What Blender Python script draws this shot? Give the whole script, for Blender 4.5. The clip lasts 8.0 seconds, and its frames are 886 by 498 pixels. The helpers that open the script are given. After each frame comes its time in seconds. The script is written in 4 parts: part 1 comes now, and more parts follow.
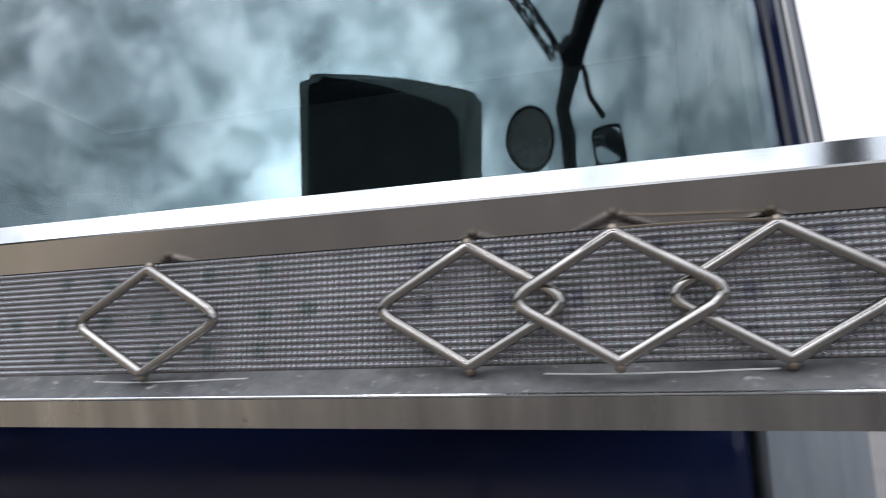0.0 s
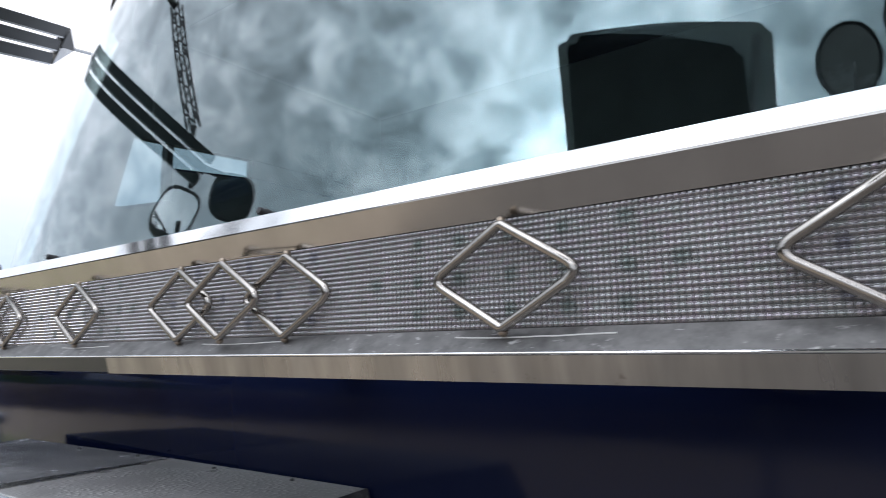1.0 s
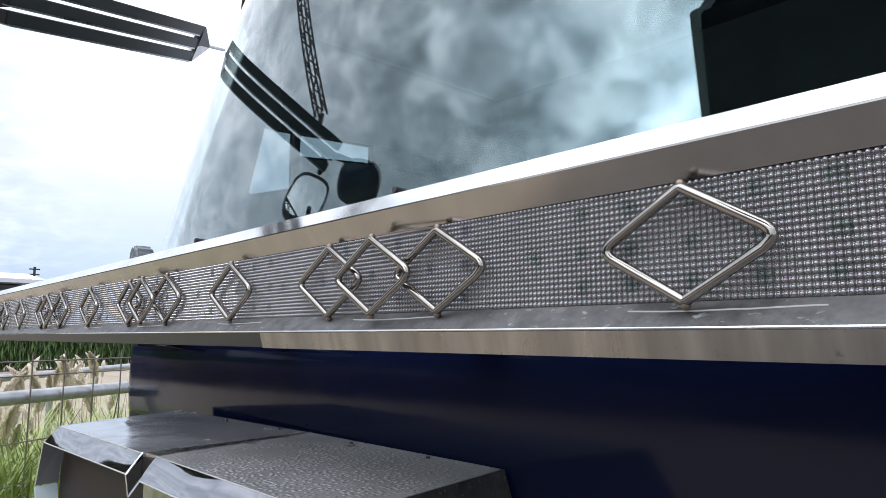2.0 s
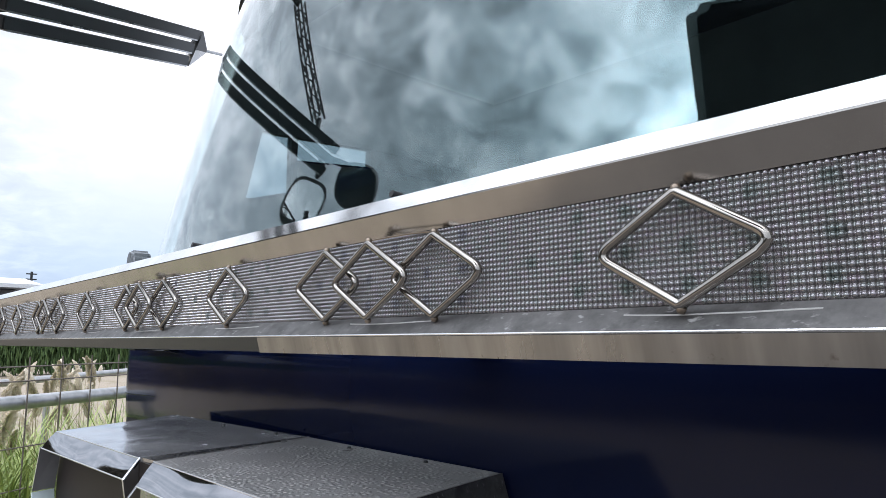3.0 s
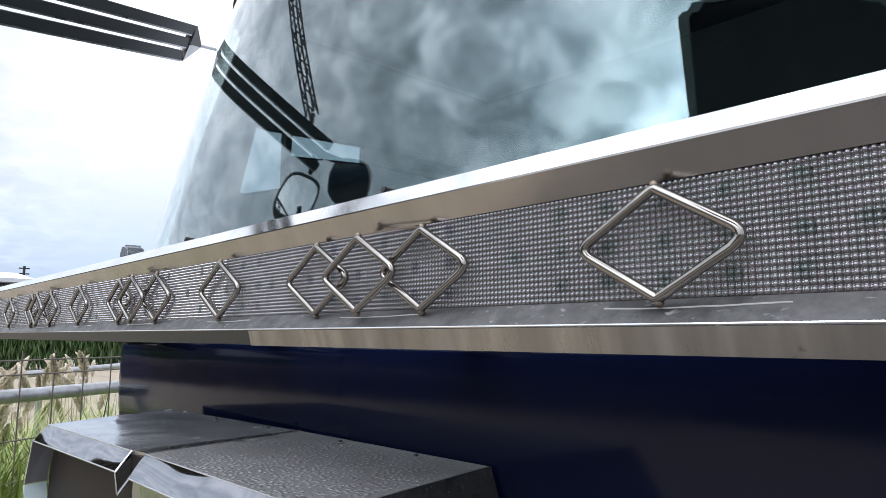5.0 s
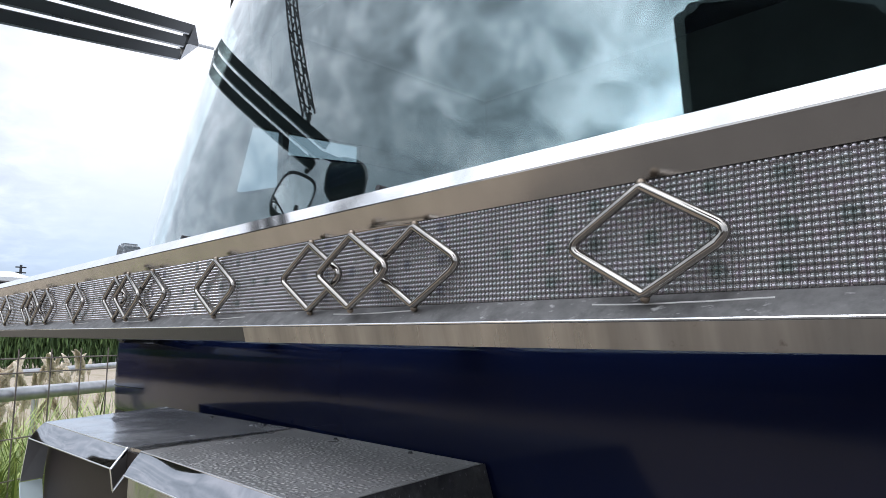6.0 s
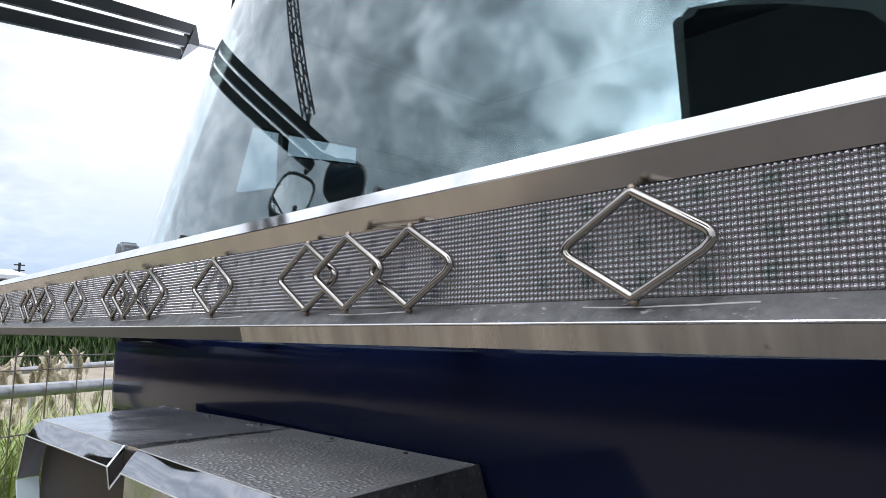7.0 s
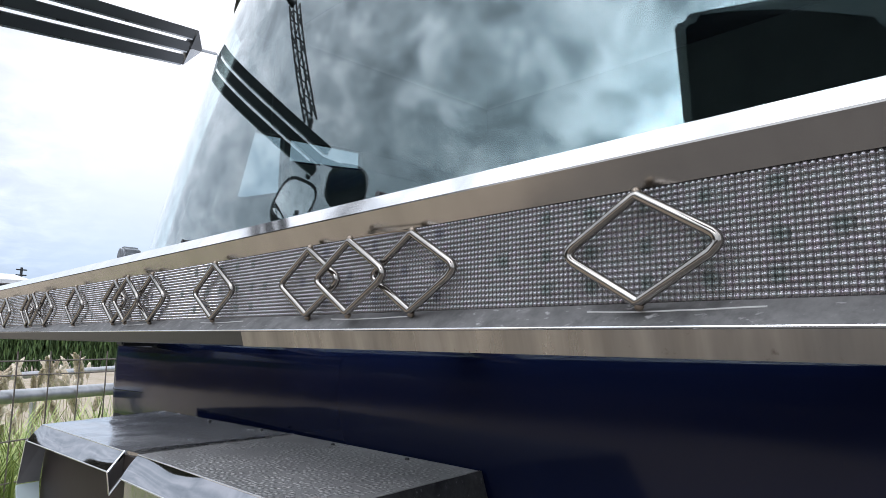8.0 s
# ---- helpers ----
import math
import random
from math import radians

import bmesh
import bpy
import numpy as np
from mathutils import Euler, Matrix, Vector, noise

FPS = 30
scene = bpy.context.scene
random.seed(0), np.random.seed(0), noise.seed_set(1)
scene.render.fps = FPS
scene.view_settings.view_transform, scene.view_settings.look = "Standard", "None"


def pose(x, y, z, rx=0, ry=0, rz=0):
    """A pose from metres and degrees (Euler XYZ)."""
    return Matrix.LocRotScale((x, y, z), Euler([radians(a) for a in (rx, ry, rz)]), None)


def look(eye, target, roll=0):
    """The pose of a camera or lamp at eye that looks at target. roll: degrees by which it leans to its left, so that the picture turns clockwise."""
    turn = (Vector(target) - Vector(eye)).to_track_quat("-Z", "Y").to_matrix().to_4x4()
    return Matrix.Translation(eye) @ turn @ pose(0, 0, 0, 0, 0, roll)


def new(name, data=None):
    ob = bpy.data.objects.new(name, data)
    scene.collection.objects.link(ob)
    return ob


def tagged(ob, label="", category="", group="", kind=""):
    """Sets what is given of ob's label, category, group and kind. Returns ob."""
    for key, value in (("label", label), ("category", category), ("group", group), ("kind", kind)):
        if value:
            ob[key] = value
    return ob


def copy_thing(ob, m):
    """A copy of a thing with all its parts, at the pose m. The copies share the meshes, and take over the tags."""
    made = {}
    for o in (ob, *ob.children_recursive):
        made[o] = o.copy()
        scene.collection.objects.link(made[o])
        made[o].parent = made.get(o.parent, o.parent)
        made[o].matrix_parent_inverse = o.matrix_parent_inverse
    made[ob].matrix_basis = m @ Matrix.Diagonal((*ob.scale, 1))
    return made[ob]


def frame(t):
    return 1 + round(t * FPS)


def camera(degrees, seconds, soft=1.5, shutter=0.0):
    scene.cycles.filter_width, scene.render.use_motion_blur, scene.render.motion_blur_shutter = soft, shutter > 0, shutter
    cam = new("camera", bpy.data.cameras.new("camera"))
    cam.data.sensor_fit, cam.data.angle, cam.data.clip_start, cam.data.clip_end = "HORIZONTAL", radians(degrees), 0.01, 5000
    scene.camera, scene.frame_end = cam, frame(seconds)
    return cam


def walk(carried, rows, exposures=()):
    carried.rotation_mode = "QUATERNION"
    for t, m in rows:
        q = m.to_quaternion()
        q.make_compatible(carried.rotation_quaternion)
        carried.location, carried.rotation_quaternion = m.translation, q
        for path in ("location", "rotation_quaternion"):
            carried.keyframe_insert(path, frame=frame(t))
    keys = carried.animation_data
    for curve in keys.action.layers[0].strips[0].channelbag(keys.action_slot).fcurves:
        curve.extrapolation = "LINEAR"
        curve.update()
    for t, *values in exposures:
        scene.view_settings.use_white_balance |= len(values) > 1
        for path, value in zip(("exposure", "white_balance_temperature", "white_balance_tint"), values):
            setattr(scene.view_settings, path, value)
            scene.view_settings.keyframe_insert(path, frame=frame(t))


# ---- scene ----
cam = camera(66.5, 8.0, soft=0.7, shutter=0.3)
PATH = [
    (0, (1.1347, -0.3513, 1.6975), (0.5640, 1.5253, 2.0883), -0.86),
    (0.5, (1.0966, -0.3516, 1.6981), (0.1726, 1.3945, 2.0103), -1.35),
    (1, (1.0616, -0.3499, 1.6927), (-0.1548, 1.2087, 1.9944), -0.56),
    (1.5, (1.0357, -0.3503, 1.6900), (-0.3626, 1.0540, 1.9592), -0.35),
    (2, (1.0231, -0.3555, 1.6871), (-0.4402, 0.9835, 1.9433), 0.06),
    (3.5, (1.0273, -0.3551, 1.6875), (-0.4283, 0.9897, 1.9573), -0.16),
    (4, (1.0326, -0.3545, 1.6862), (-0.4190, 0.9971, 1.9435), 0.02),
    (4.5, (1.0332, -0.3572, 1.6855), (-0.4168, 0.9962, 1.9423), 0.09),
    (6, (1.0424, -0.3585, 1.6817), (-0.4010, 1.0018, 1.9390), 0.29),
    (6.5, (1.0451, -0.3590, 1.6807), (-0.3965, 1.0041, 1.9331), 0.26),
    (7, (1.0496, -0.3607, 1.6813), (-0.3916, 1.0010, 1.9434), 0.81),
    (7.5, (1.0477, -0.3627, 1.6807), (-0.3957, 0.9956, 1.9484), 1.06),
    (8, (1.0465, -0.3588, 1.6807), (-0.3964, 0.9979, 1.9589), 0.92),
]
walk(cam, [(t, look(eye, target, roll)) for t, eye, target, roll in PATH], ((0.0, 0.0, 6050, 15), (1.0, 0.1, 6050, 15), (2.0, 0.03, 6050, 15), (6.0, -0.03, 6050, 15), (8.0, -0.03, 6050, 15)))

# ---- world, sun ----
SUN_EL, SUN_AZ = 39.0, 187.5
world = bpy.data.worlds.new("sky")
scene.world = world
world.use_nodes = True
wt = world.node_tree
wt.nodes.clear()


def wn(kind, **kw):
    n = wt.nodes.new(kind)
    for k, v in kw.items():
        n.inputs[k].default_value = v
    return n


def wmath(op, a, b=None):
    n = wt.nodes.new("ShaderNodeMath")
    n.operation = op
    for i, v in enumerate((a, b)):
        if v is None:
            continue
        if isinstance(v, (int, float)):
            n.inputs[i].default_value = v
        else:
            wt.links.new(v, n.inputs[i])
    return n.outputs[0]


coord = wt.nodes.new("ShaderNodeTexCoord")
sep = wt.nodes.new("ShaderNodeSeparateXYZ")
wt.links.new(coord.outputs["Generated"], sep.inputs[0])
up = wmath("ADD", wmath("MAXIMUM", sep.outputs[2], 0.0), 0.22)
flat = wt.nodes.new("ShaderNodeCombineXYZ")
wt.links.new(wmath("DIVIDE", sep.outputs[0], up), flat.inputs[0])
wt.links.new(wmath("DIVIDE", sep.outputs[1], up), flat.inputs[1])
puffs = wn("ShaderNodeTexNoise", Scale=7.5, Detail=9.0, Roughness=0.58, Distortion=0.35)
wt.links.new(flat.outputs[0], puffs.inputs["Vector"])
banks = wn("ShaderNodeTexNoise", Scale=1.7, Detail=3.0, Roughness=0.5)
wt.links.new(flat.outputs[0], banks.inputs["Vector"])
mixed = wmath("ADD", wmath("MULTIPLY", puffs.outputs[0], 0.7), wmath("MULTIPLY", banks.outputs[0], 0.4))
ramp = wt.nodes.new("ShaderNodeValToRGB")
ramp.color_ramp.elements[0].position, ramp.color_ramp.elements[0].color = 0.43, (0.22, 0.247, 0.258, 1)
ramp.color_ramp.elements[1].position, ramp.color_ramp.elements[1].color = 0.68, (1.0, 1.0, 1.0, 1)
mid = ramp.color_ramp.elements.new(0.53)
mid.color = (0.45, 0.49, 0.508, 1)

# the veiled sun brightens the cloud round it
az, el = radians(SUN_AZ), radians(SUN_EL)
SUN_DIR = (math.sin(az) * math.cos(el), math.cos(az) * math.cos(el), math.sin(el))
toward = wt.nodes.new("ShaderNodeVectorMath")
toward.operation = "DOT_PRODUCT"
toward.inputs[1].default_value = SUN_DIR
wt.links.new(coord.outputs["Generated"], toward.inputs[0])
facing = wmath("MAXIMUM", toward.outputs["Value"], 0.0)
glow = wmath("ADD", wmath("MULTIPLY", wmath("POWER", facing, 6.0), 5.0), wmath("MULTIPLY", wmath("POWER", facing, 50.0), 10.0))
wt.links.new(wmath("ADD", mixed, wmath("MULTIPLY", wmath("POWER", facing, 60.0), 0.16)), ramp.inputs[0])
cloud = wt.nodes.new("ShaderNodeVectorMath")
cloud.operation = "SCALE"
# brighter cloud overhead
lift = wt.nodes.new("ShaderNodeMapRange")
lift.interpolation_type = "SMOOTHSTEP"
for i, v in enumerate((0.5, 0.95, 0.0, 1.3), 1):
    lift.inputs[i].default_value = v
wt.links.new(sep.outputs[2], lift.inputs[0])
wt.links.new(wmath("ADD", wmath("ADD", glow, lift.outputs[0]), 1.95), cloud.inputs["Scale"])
wt.links.new(ramp.outputs[0], cloud.inputs[0])
sky = wt.nodes.new("ShaderNodeTexSky")
sky.sky_type, sky.sun_disc = "NISHITA", False
sky.sun_elevation, sky.sun_rotation = radians(SUN_EL), radians(SUN_AZ)
blue = wt.nodes.new("ShaderNodeVectorMath")
blue.operation = "SCALE"
blue.inputs["Scale"].default_value = 0.12
wt.links.new(sky.outputs[0], blue.inputs[0])
over = wt.nodes.new("ShaderNodeMix")
over.data_type = "RGBA"
over.inputs[0].default_value = 0.9
wt.links.new(blue.outputs[0], over.inputs[6])
wt.links.new(cloud.outputs[0], over.inputs[7])
# milky haze low over the horizon
haze = wt.nodes.new("ShaderNodeValToRGB")
els = haze.color_ramp.elements
els[0].position, els[0].color = 0.0, (0.50, 0.64, 0.82, 1)
els[1].position, els[1].color = 0.30, (1.22, 1.22, 1.22, 1)
low = els.new(0.10)
low.color = (0.70, 0.84, 0.98, 1)
wt.links.new(sep.outputs[2], haze.inputs[0])
veil = wt.nodes.new("ShaderNodeMapRange")
veil.interpolation_type = "SMOOTHSTEP"
for i, v in enumerate((0.36, 0.74, 1.0, 0.0), 1):
    veil.inputs[i].default_value = v
wt.links.new(sep.outputs[2], veil.inputs[0])
milky = wt.nodes.new("ShaderNodeMix")
milky.data_type = "RGBA"
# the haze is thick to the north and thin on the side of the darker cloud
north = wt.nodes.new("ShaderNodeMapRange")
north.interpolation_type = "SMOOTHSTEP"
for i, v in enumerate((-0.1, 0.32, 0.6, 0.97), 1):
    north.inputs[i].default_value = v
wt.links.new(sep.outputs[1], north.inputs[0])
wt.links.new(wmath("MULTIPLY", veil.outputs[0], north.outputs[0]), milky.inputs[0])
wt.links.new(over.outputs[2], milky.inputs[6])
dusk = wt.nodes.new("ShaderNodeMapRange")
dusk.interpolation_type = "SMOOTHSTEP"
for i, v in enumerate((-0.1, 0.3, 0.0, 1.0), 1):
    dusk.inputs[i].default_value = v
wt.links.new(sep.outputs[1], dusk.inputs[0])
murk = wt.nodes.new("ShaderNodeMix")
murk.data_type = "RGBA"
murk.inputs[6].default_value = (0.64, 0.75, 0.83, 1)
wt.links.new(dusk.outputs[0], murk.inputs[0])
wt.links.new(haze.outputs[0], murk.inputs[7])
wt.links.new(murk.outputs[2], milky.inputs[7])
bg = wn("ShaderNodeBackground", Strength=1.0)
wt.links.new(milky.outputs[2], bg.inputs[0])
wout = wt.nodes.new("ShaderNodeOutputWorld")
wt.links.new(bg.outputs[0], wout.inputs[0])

sun_data = bpy.data.lights.new("sun", "SUN")
sun_data.energy, sun_data.angle, sun_data.color = 0.5, radians(175), (1.0, 0.97, 0.92)
sun = new("sun", sun_data)
sun.matrix_world = look(Vector(SUN_DIR) * 50, (0, 0, 0))
scene.view_settings.exposure = 0.0


# ---- materials ----
class Mat:
    """A small node builder round a Principled shader."""

    def __init__(self, name, colour=(0.5, 0.5, 0.5), rough=0.5, metal=0.0, **kw):
        self.m = bpy.data.materials.new(name)
        self.m.use_nodes = True
        self.t = self.m.node_tree
        self.p = self.t.nodes["Principled BSDF"]
        self.p.inputs["Base Color"].default_value = (*colour, 1)
        self.p.inputs["Roughness"].default_value = rough
        self.p.inputs["Metallic"].default_value = metal
        for k, v in kw.items():
            self.p.inputs[k.replace("_", " ")].default_value = v
        self.tc = self.t.nodes.new("ShaderNodeTexCoord")
        self.height = None

    def noise(self, scale, detail=4.0, rough=0.55, stretch=None, space="Object", distort=0.0):
        n = self.t.nodes.new("ShaderNodeTexNoise")
        n.inputs["Scale"].default_value, n.inputs["Detail"].default_value = scale, detail
        n.inputs["Roughness"].default_value, n.inputs["Distortion"].default_value = rough, distort
        src = self.tc.outputs[space]
        if stretch:
            mp = self.t.nodes.new("ShaderNodeMapping")
            mp.inputs["Scale"].default_value = stretch
            self.t.links.new(src, mp.inputs[0])
            src = mp.outputs[0]
        self.t.links.new(src, n.inputs["Vector"])
        return n.outputs[0]

    def ramp(self, fac, stops):
        r = self.t.nodes.new("ShaderNodeValToRGB")
        els = r.color_ramp.elements
        while len(els) < len(stops):
            els.new(0.5)
        for e, (pos, c) in zip(els, stops):
            e.position = pos
            e.color = (*c, 1) if isinstance(c, tuple) else (c, c, c, 1)
        self.t.links.new(fac, r.inputs[0])
        return r.outputs[0]

    def mix(self, fac, a, b):
        n = self.t.nodes.new("ShaderNodeMix")
        n.data_type = "RGBA"
        for i, v in ((0, fac), (6, a), (7, b)):
            if isinstance(v, (int, float)):
                n.inputs[i].default_value = v
            elif isinstance(v, tuple):
                n.inputs[i].default_value = (*v, 1)
            else:
                self.t.links.new(v, n.inputs[i])
        return n.outputs[2]

    def set(self, socket, value):
        self.t.links.new(value, self.p.inputs[socket])
        return self

    def bump(self, height, strength=0.3, distance=0.002):
        b = self.t.nodes.new("ShaderNodeBump")
        b.inputs["Strength"].default_value, b.inputs["Distance"].default_value = strength, distance
        self.t.links.new(height, b.inputs["Height"])
        if self.height is not None:
            self.t.links.new(self.height, b.inputs["Normal"])
        self.height = b.outputs[0]
        self.t.links.new(b.outputs[0], self.p.inputs["Normal"])
        return self

    def random(self):
        return self.t.nodes.new("ShaderNodeObjectInfo").outputs["Random"]


def steel(name, colour, low, high, wave=0.12):
    m = Mat(name, colour, 0.15, 1.0)
    smear = m.noise(9.0, 5.0, 0.55, (1.0, 0.4, 0.4))
    m.set("Roughness", m.ramp(smear, [(0.3, low), (0.75, high)]))
    stain = m.noise(16.0, 4.0, 0.6, (1.0, 0.35, 0.35))
    spots = m.ramp(m.noise(150.0, 3.0, 0.6), [(0.68, 0.0), (0.78, 1.0)])
    sheen = m.ramp(stain, [(0.3, tuple(c * 0.76 for c in colour)), (0.7, colour)])
    m.set("Base Color", m.mix(spots, sheen, tuple(c * 0.72 for c in colour)))
    m.bump(m.noise(3.2, 2.0, 0.4, (1, 4, 4)), wave, 0.004)
    m.bump(m.noise(420.0, 2.0, 0.5, (0.06, 1, 1)), 0.02, 0.0005)
    return m.m


STEEL = steel("brushed stainless steel", (0.485, 0.46, 0.43), 0.14, 0.3, 0.1)
m = Mat("streaked flange steel", (0.4, 0.38, 0.35), 0.25, 1.0)
runs = m.ramp(m.noise(38.0, 4.0, 0.6, (1, 0.12, 0.12)), [(0.3, (0.25, 0.24, 0.228)), (0.5, (0.33, 0.316, 0.298)), (0.68, (0.42, 0.402, 0.38))])
blots = m.ramp(m.noise(120.0, 3.0, 0.6), [(0.66, 0.0), (0.78, 1.0)])
m.set("Base Color", m.mix(blots, runs, (0.22, 0.2, 0.185)))
m.set("Roughness", m.ramp(m.noise(20.0, 4.0, 0.6, (1, 0.2, 0.2)), [(0.3, 0.2), (0.7, 0.42)]))
m.bump(m.noise(11.0, 3.0, 0.5, (1, 0.2, 0.2)), 0.12, 0.002)
FLANGE = m.m
CHROME = steel("bright bent steel edge", (0.9, 0.9, 0.9), 0.07, 0.13, 0.05)


def polished(name, colour, rough, wave, dust, metal=1.0):
    """Mirror-like sheet with slow dents and a thin film of dust."""
    m = Mat(name, colour, rough, metal)
    film = m.noise(7.0, 7.0, 0.62)
    m.set("Roughness", m.ramp(film, [(0.42, rough), (0.75, rough + dust)]))
    m.set("Base Color", m.ramp(m.noise(30.0, 5.0, 0.65), [(0.3, tuple(c * 0.88 for c in colour)), (0.65, colour)]))
    m.bump(m.noise(4.5, 1.0, 0.3, (1, 1.6, 1.6)), wave, 0.035)
    return m.m


POLISH = polished("mirror polished steel", (0.35, 0.355, 0.375), 0.04, 0.45, 0.05)
SATIN = polished("satin steel sheet", (0.5, 0.5, 0.505), 0.07, 0.3, 0.3, 0.6)
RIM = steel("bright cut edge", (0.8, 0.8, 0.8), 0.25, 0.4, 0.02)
STEEL_DULL = steel("dusty stainless steel", (0.5, 0.49, 0.475), 0.2, 0.42)
ROD = steel("polished steel rod", (0.38, 0.352, 0.32), 0.05, 0.14, 0.02)
WELD = steel("weld bead", (0.34, 0.28, 0.22), 0.25, 0.45)

m = Mat("prismatic lens sheet", (0.2, 0.2, 0.2), 0.12, 0.7, Coat_Weight=1.0, Coat_IOR=1.8, Coat_Roughness=0.05)
grey = m.mix(m.ramp(m.noise(30.0, 4.0), [(0.35, 0.0), (0.7, 1.0)]), (0.17, 0.163, 0.162), (0.3, 0.288, 0.288))
fringe = m.ramp(m.noise(170.0, 2.0, 0.6), [(0.3, (0.15, 0.215, 0.18)), (0.5, (0.225, 0.215, 0.217)), (0.7, (0.28, 0.19, 0.265))])
m.set("Base Color", m.mix(0.35, grey, fringe))
LENS = m.m

m = Mat("navy paint", (0.004, 0.0068, 0.026), 0.06, 0.0, Specular_IOR_Level=0.2)
m.set("Roughness", m.ramp(m.noise(4.0, 5.0), [(0.3, 0.07), (0.75, 0.13)]))
m.bump(m.noise(260.0, 2.0), 0.02, 0.0003)
m.bump(m.noise(4.0, 1.0, 0.4, (1.6, 1, 0.7)), 0.15, 0.006)
NAVY = m.m
# darker and duller than the navy of the panel above
m = Mat("dark lower navy", (0.004, 0.005, 0.016), 0.4, 0.0, Specular_IOR_Level=0.12)
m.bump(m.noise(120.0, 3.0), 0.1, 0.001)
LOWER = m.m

m = Mat("dark brown recess", (0.018, 0.013, 0.011), 0.5, 0.0, Specular_IOR_Level=0.2)
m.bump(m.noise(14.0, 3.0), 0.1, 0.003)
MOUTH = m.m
m = Mat("black rubber", (0.012, 0.012, 0.013), 0.5)
m.bump(m.noise(180.0, 3.0), 0.15, 0.001)
RUBBER = m.m

m = Mat("dark plastic", (0.02, 0.021, 0.022), 0.42)
m.bump(m.noise(320.0, 3.0), 0.2, 0.001)
PLASTIC = m.m

m = Mat("dark grey plastic", (0.055, 0.058, 0.06), 0.45)
m.set("Base Color", m.ramp(m.noise(12.0, 5.0), [(0.3, (0.035, 0.037, 0.039)), (0.7, (0.075, 0.08, 0.083))]))
m.bump(m.noise(320.0, 3.0), 0.2, 0.001)
GREY_PLASTIC = m.m
m = Mat("windscreen glass", (0.80, 0.94, 0.93), 0.0, 0.0, Transmission_Weight=1.0, IOR=1.6, Specular_Tint=(0.74, 0.96, 1.0, 1))
GLASS = m.m
m = Mat("tinted side glass", (0.24, 0.31, 0.35), 0.0, 0.0, Transmission_Weight=1.0, IOR=1.5)
SIDEGLASS = m.m
m = Mat("dull ledge steel", (0.3, 0.295, 0.285), 0.4, 1.0)
m.set("Roughness", m.ramp(m.noise(12.0, 6.0, 0.6, (1, 3, 3)), [(0.3, 0.42), (0.7, 0.62)]))
worn = m.ramp(m.noise(60.0, 5.0, 0.65), [(0.35, (0.15, 0.147, 0.143)), (0.62, (0.215, 0.21, 0.204)), (0.75, (0.33, 0.322, 0.314))])
flecks = m.ramp(m.noise(150.0, 3.0, 0.6, (0.6, 1, 1)), [(0.63, 0.0), (0.74, 1.0)])
grime = m.ramp(m.noise(26.0, 5.0, 0.7), [(0.52, 0.0), (0.7, 1.0)])
m.set("Base Color", m.mix(flecks, m.mix(grime, worn, (0.11, 0.108, 0.105)), (0.5, 0.49, 0.48)))
m.bump(m.noise(300.0, 2.0, 0.5, (0.1, 1, 1)), 0.08, 0.0006)
LEDGE = m.m
m = Mat("pale bead", (0.5, 0.49, 0.47), 0.5)
m.bump(m.noise(90.0, 3.0), 0.3, 0.001)
PALE_LINE = m.m

m = Mat("cab trim", (0.4, 0.44, 0.44), 0.7)
m.set("Base Color", m.ramp(m.noise(6.0, 5.0), [(0.3, (0.03, 0.038, 0.04)), (0.7, (0.048, 0.058, 0.06))]))
TRIM = m.m

m = Mat("dark seat cloth", (0.05, 0.055, 0.06), 0.85)
m.set("Base Color", m.ramp(m.noise(40.0, 4.0), [(0.3, (0.035, 0.038, 0.042)), (0.7, (0.075, 0.08, 0.085))]))
SEAT = m.m

m = Mat("grey painted panel", (0.30, 0.31, 0.32), 0.3)
m.set("Base Color", m.ramp(m.noise(8.0, 6.0, 0.6, (3, 3, 0.6)), [(0.35, (0.15, 0.165, 0.18)), (0.7, (0.24, 0.25, 0.262))]))
GREYPAINT = m.m
m = Mat("pillar paint", (0.12, 0.125, 0.135), 0.28)
m.set("Base Color", m.ramp(m.noise(7.0, 5.0, 0.6, (3, 3, 0.5)), [(0.35, (0.07, 0.075, 0.085)), (0.7, (0.17, 0.175, 0.18))]))
PILLAR = m.m
m = Mat("dusty speckled steel", (0.3, 0.3, 0.29), 0.4, 0.2)
wet = m.t.nodes.new("ShaderNodeTexVoronoi")
wet.inputs["Scale"].default_value = 125.0
wet.inputs["Randomness"].default_value = 1.0
m.t.links.new(m.tc.outputs["Object"], wet.inputs["Vector"])
area = m.t.nodes.new("ShaderNodeSeparateXYZ")
m.t.links.new(m.tc.outputs["Object"], area.inputs[0])
spread = m.t.nodes.new("ShaderNodeMath")
spread.operation = "ADD"
m.t.links.new(area.outputs[0], spread.inputs[0])
m.t.links.new(m.noise(9.0, 3.0), spread.inputs[1])
where = m.ramp(spread.outputs[0], [(0.34, 0.0), (0.52, 1.0)])
bead_h = m.ramp(wet.outputs["Distance"], [(0.12, 1.0), (0.5, 0.0)])
drops = m.mix(where, (0.0, 0.0, 0.0), bead_h)
film = m.ramp(m.noise(9.0, 7.0, 0.6), [(0.35, (0.27, 0.262, 0.257)), (0.7, (0.4, 0.388, 0.38))])
grit = m.ramp(m.noise(330.0, 2.0, 0.6), [(0.45, 0.0), (0.72, 1.0)])
m.set("Base Color", m.mix(drops, m.mix(grit, film, (0.3, 0.29, 0.28)), (0.42, 0.41, 0.4)))
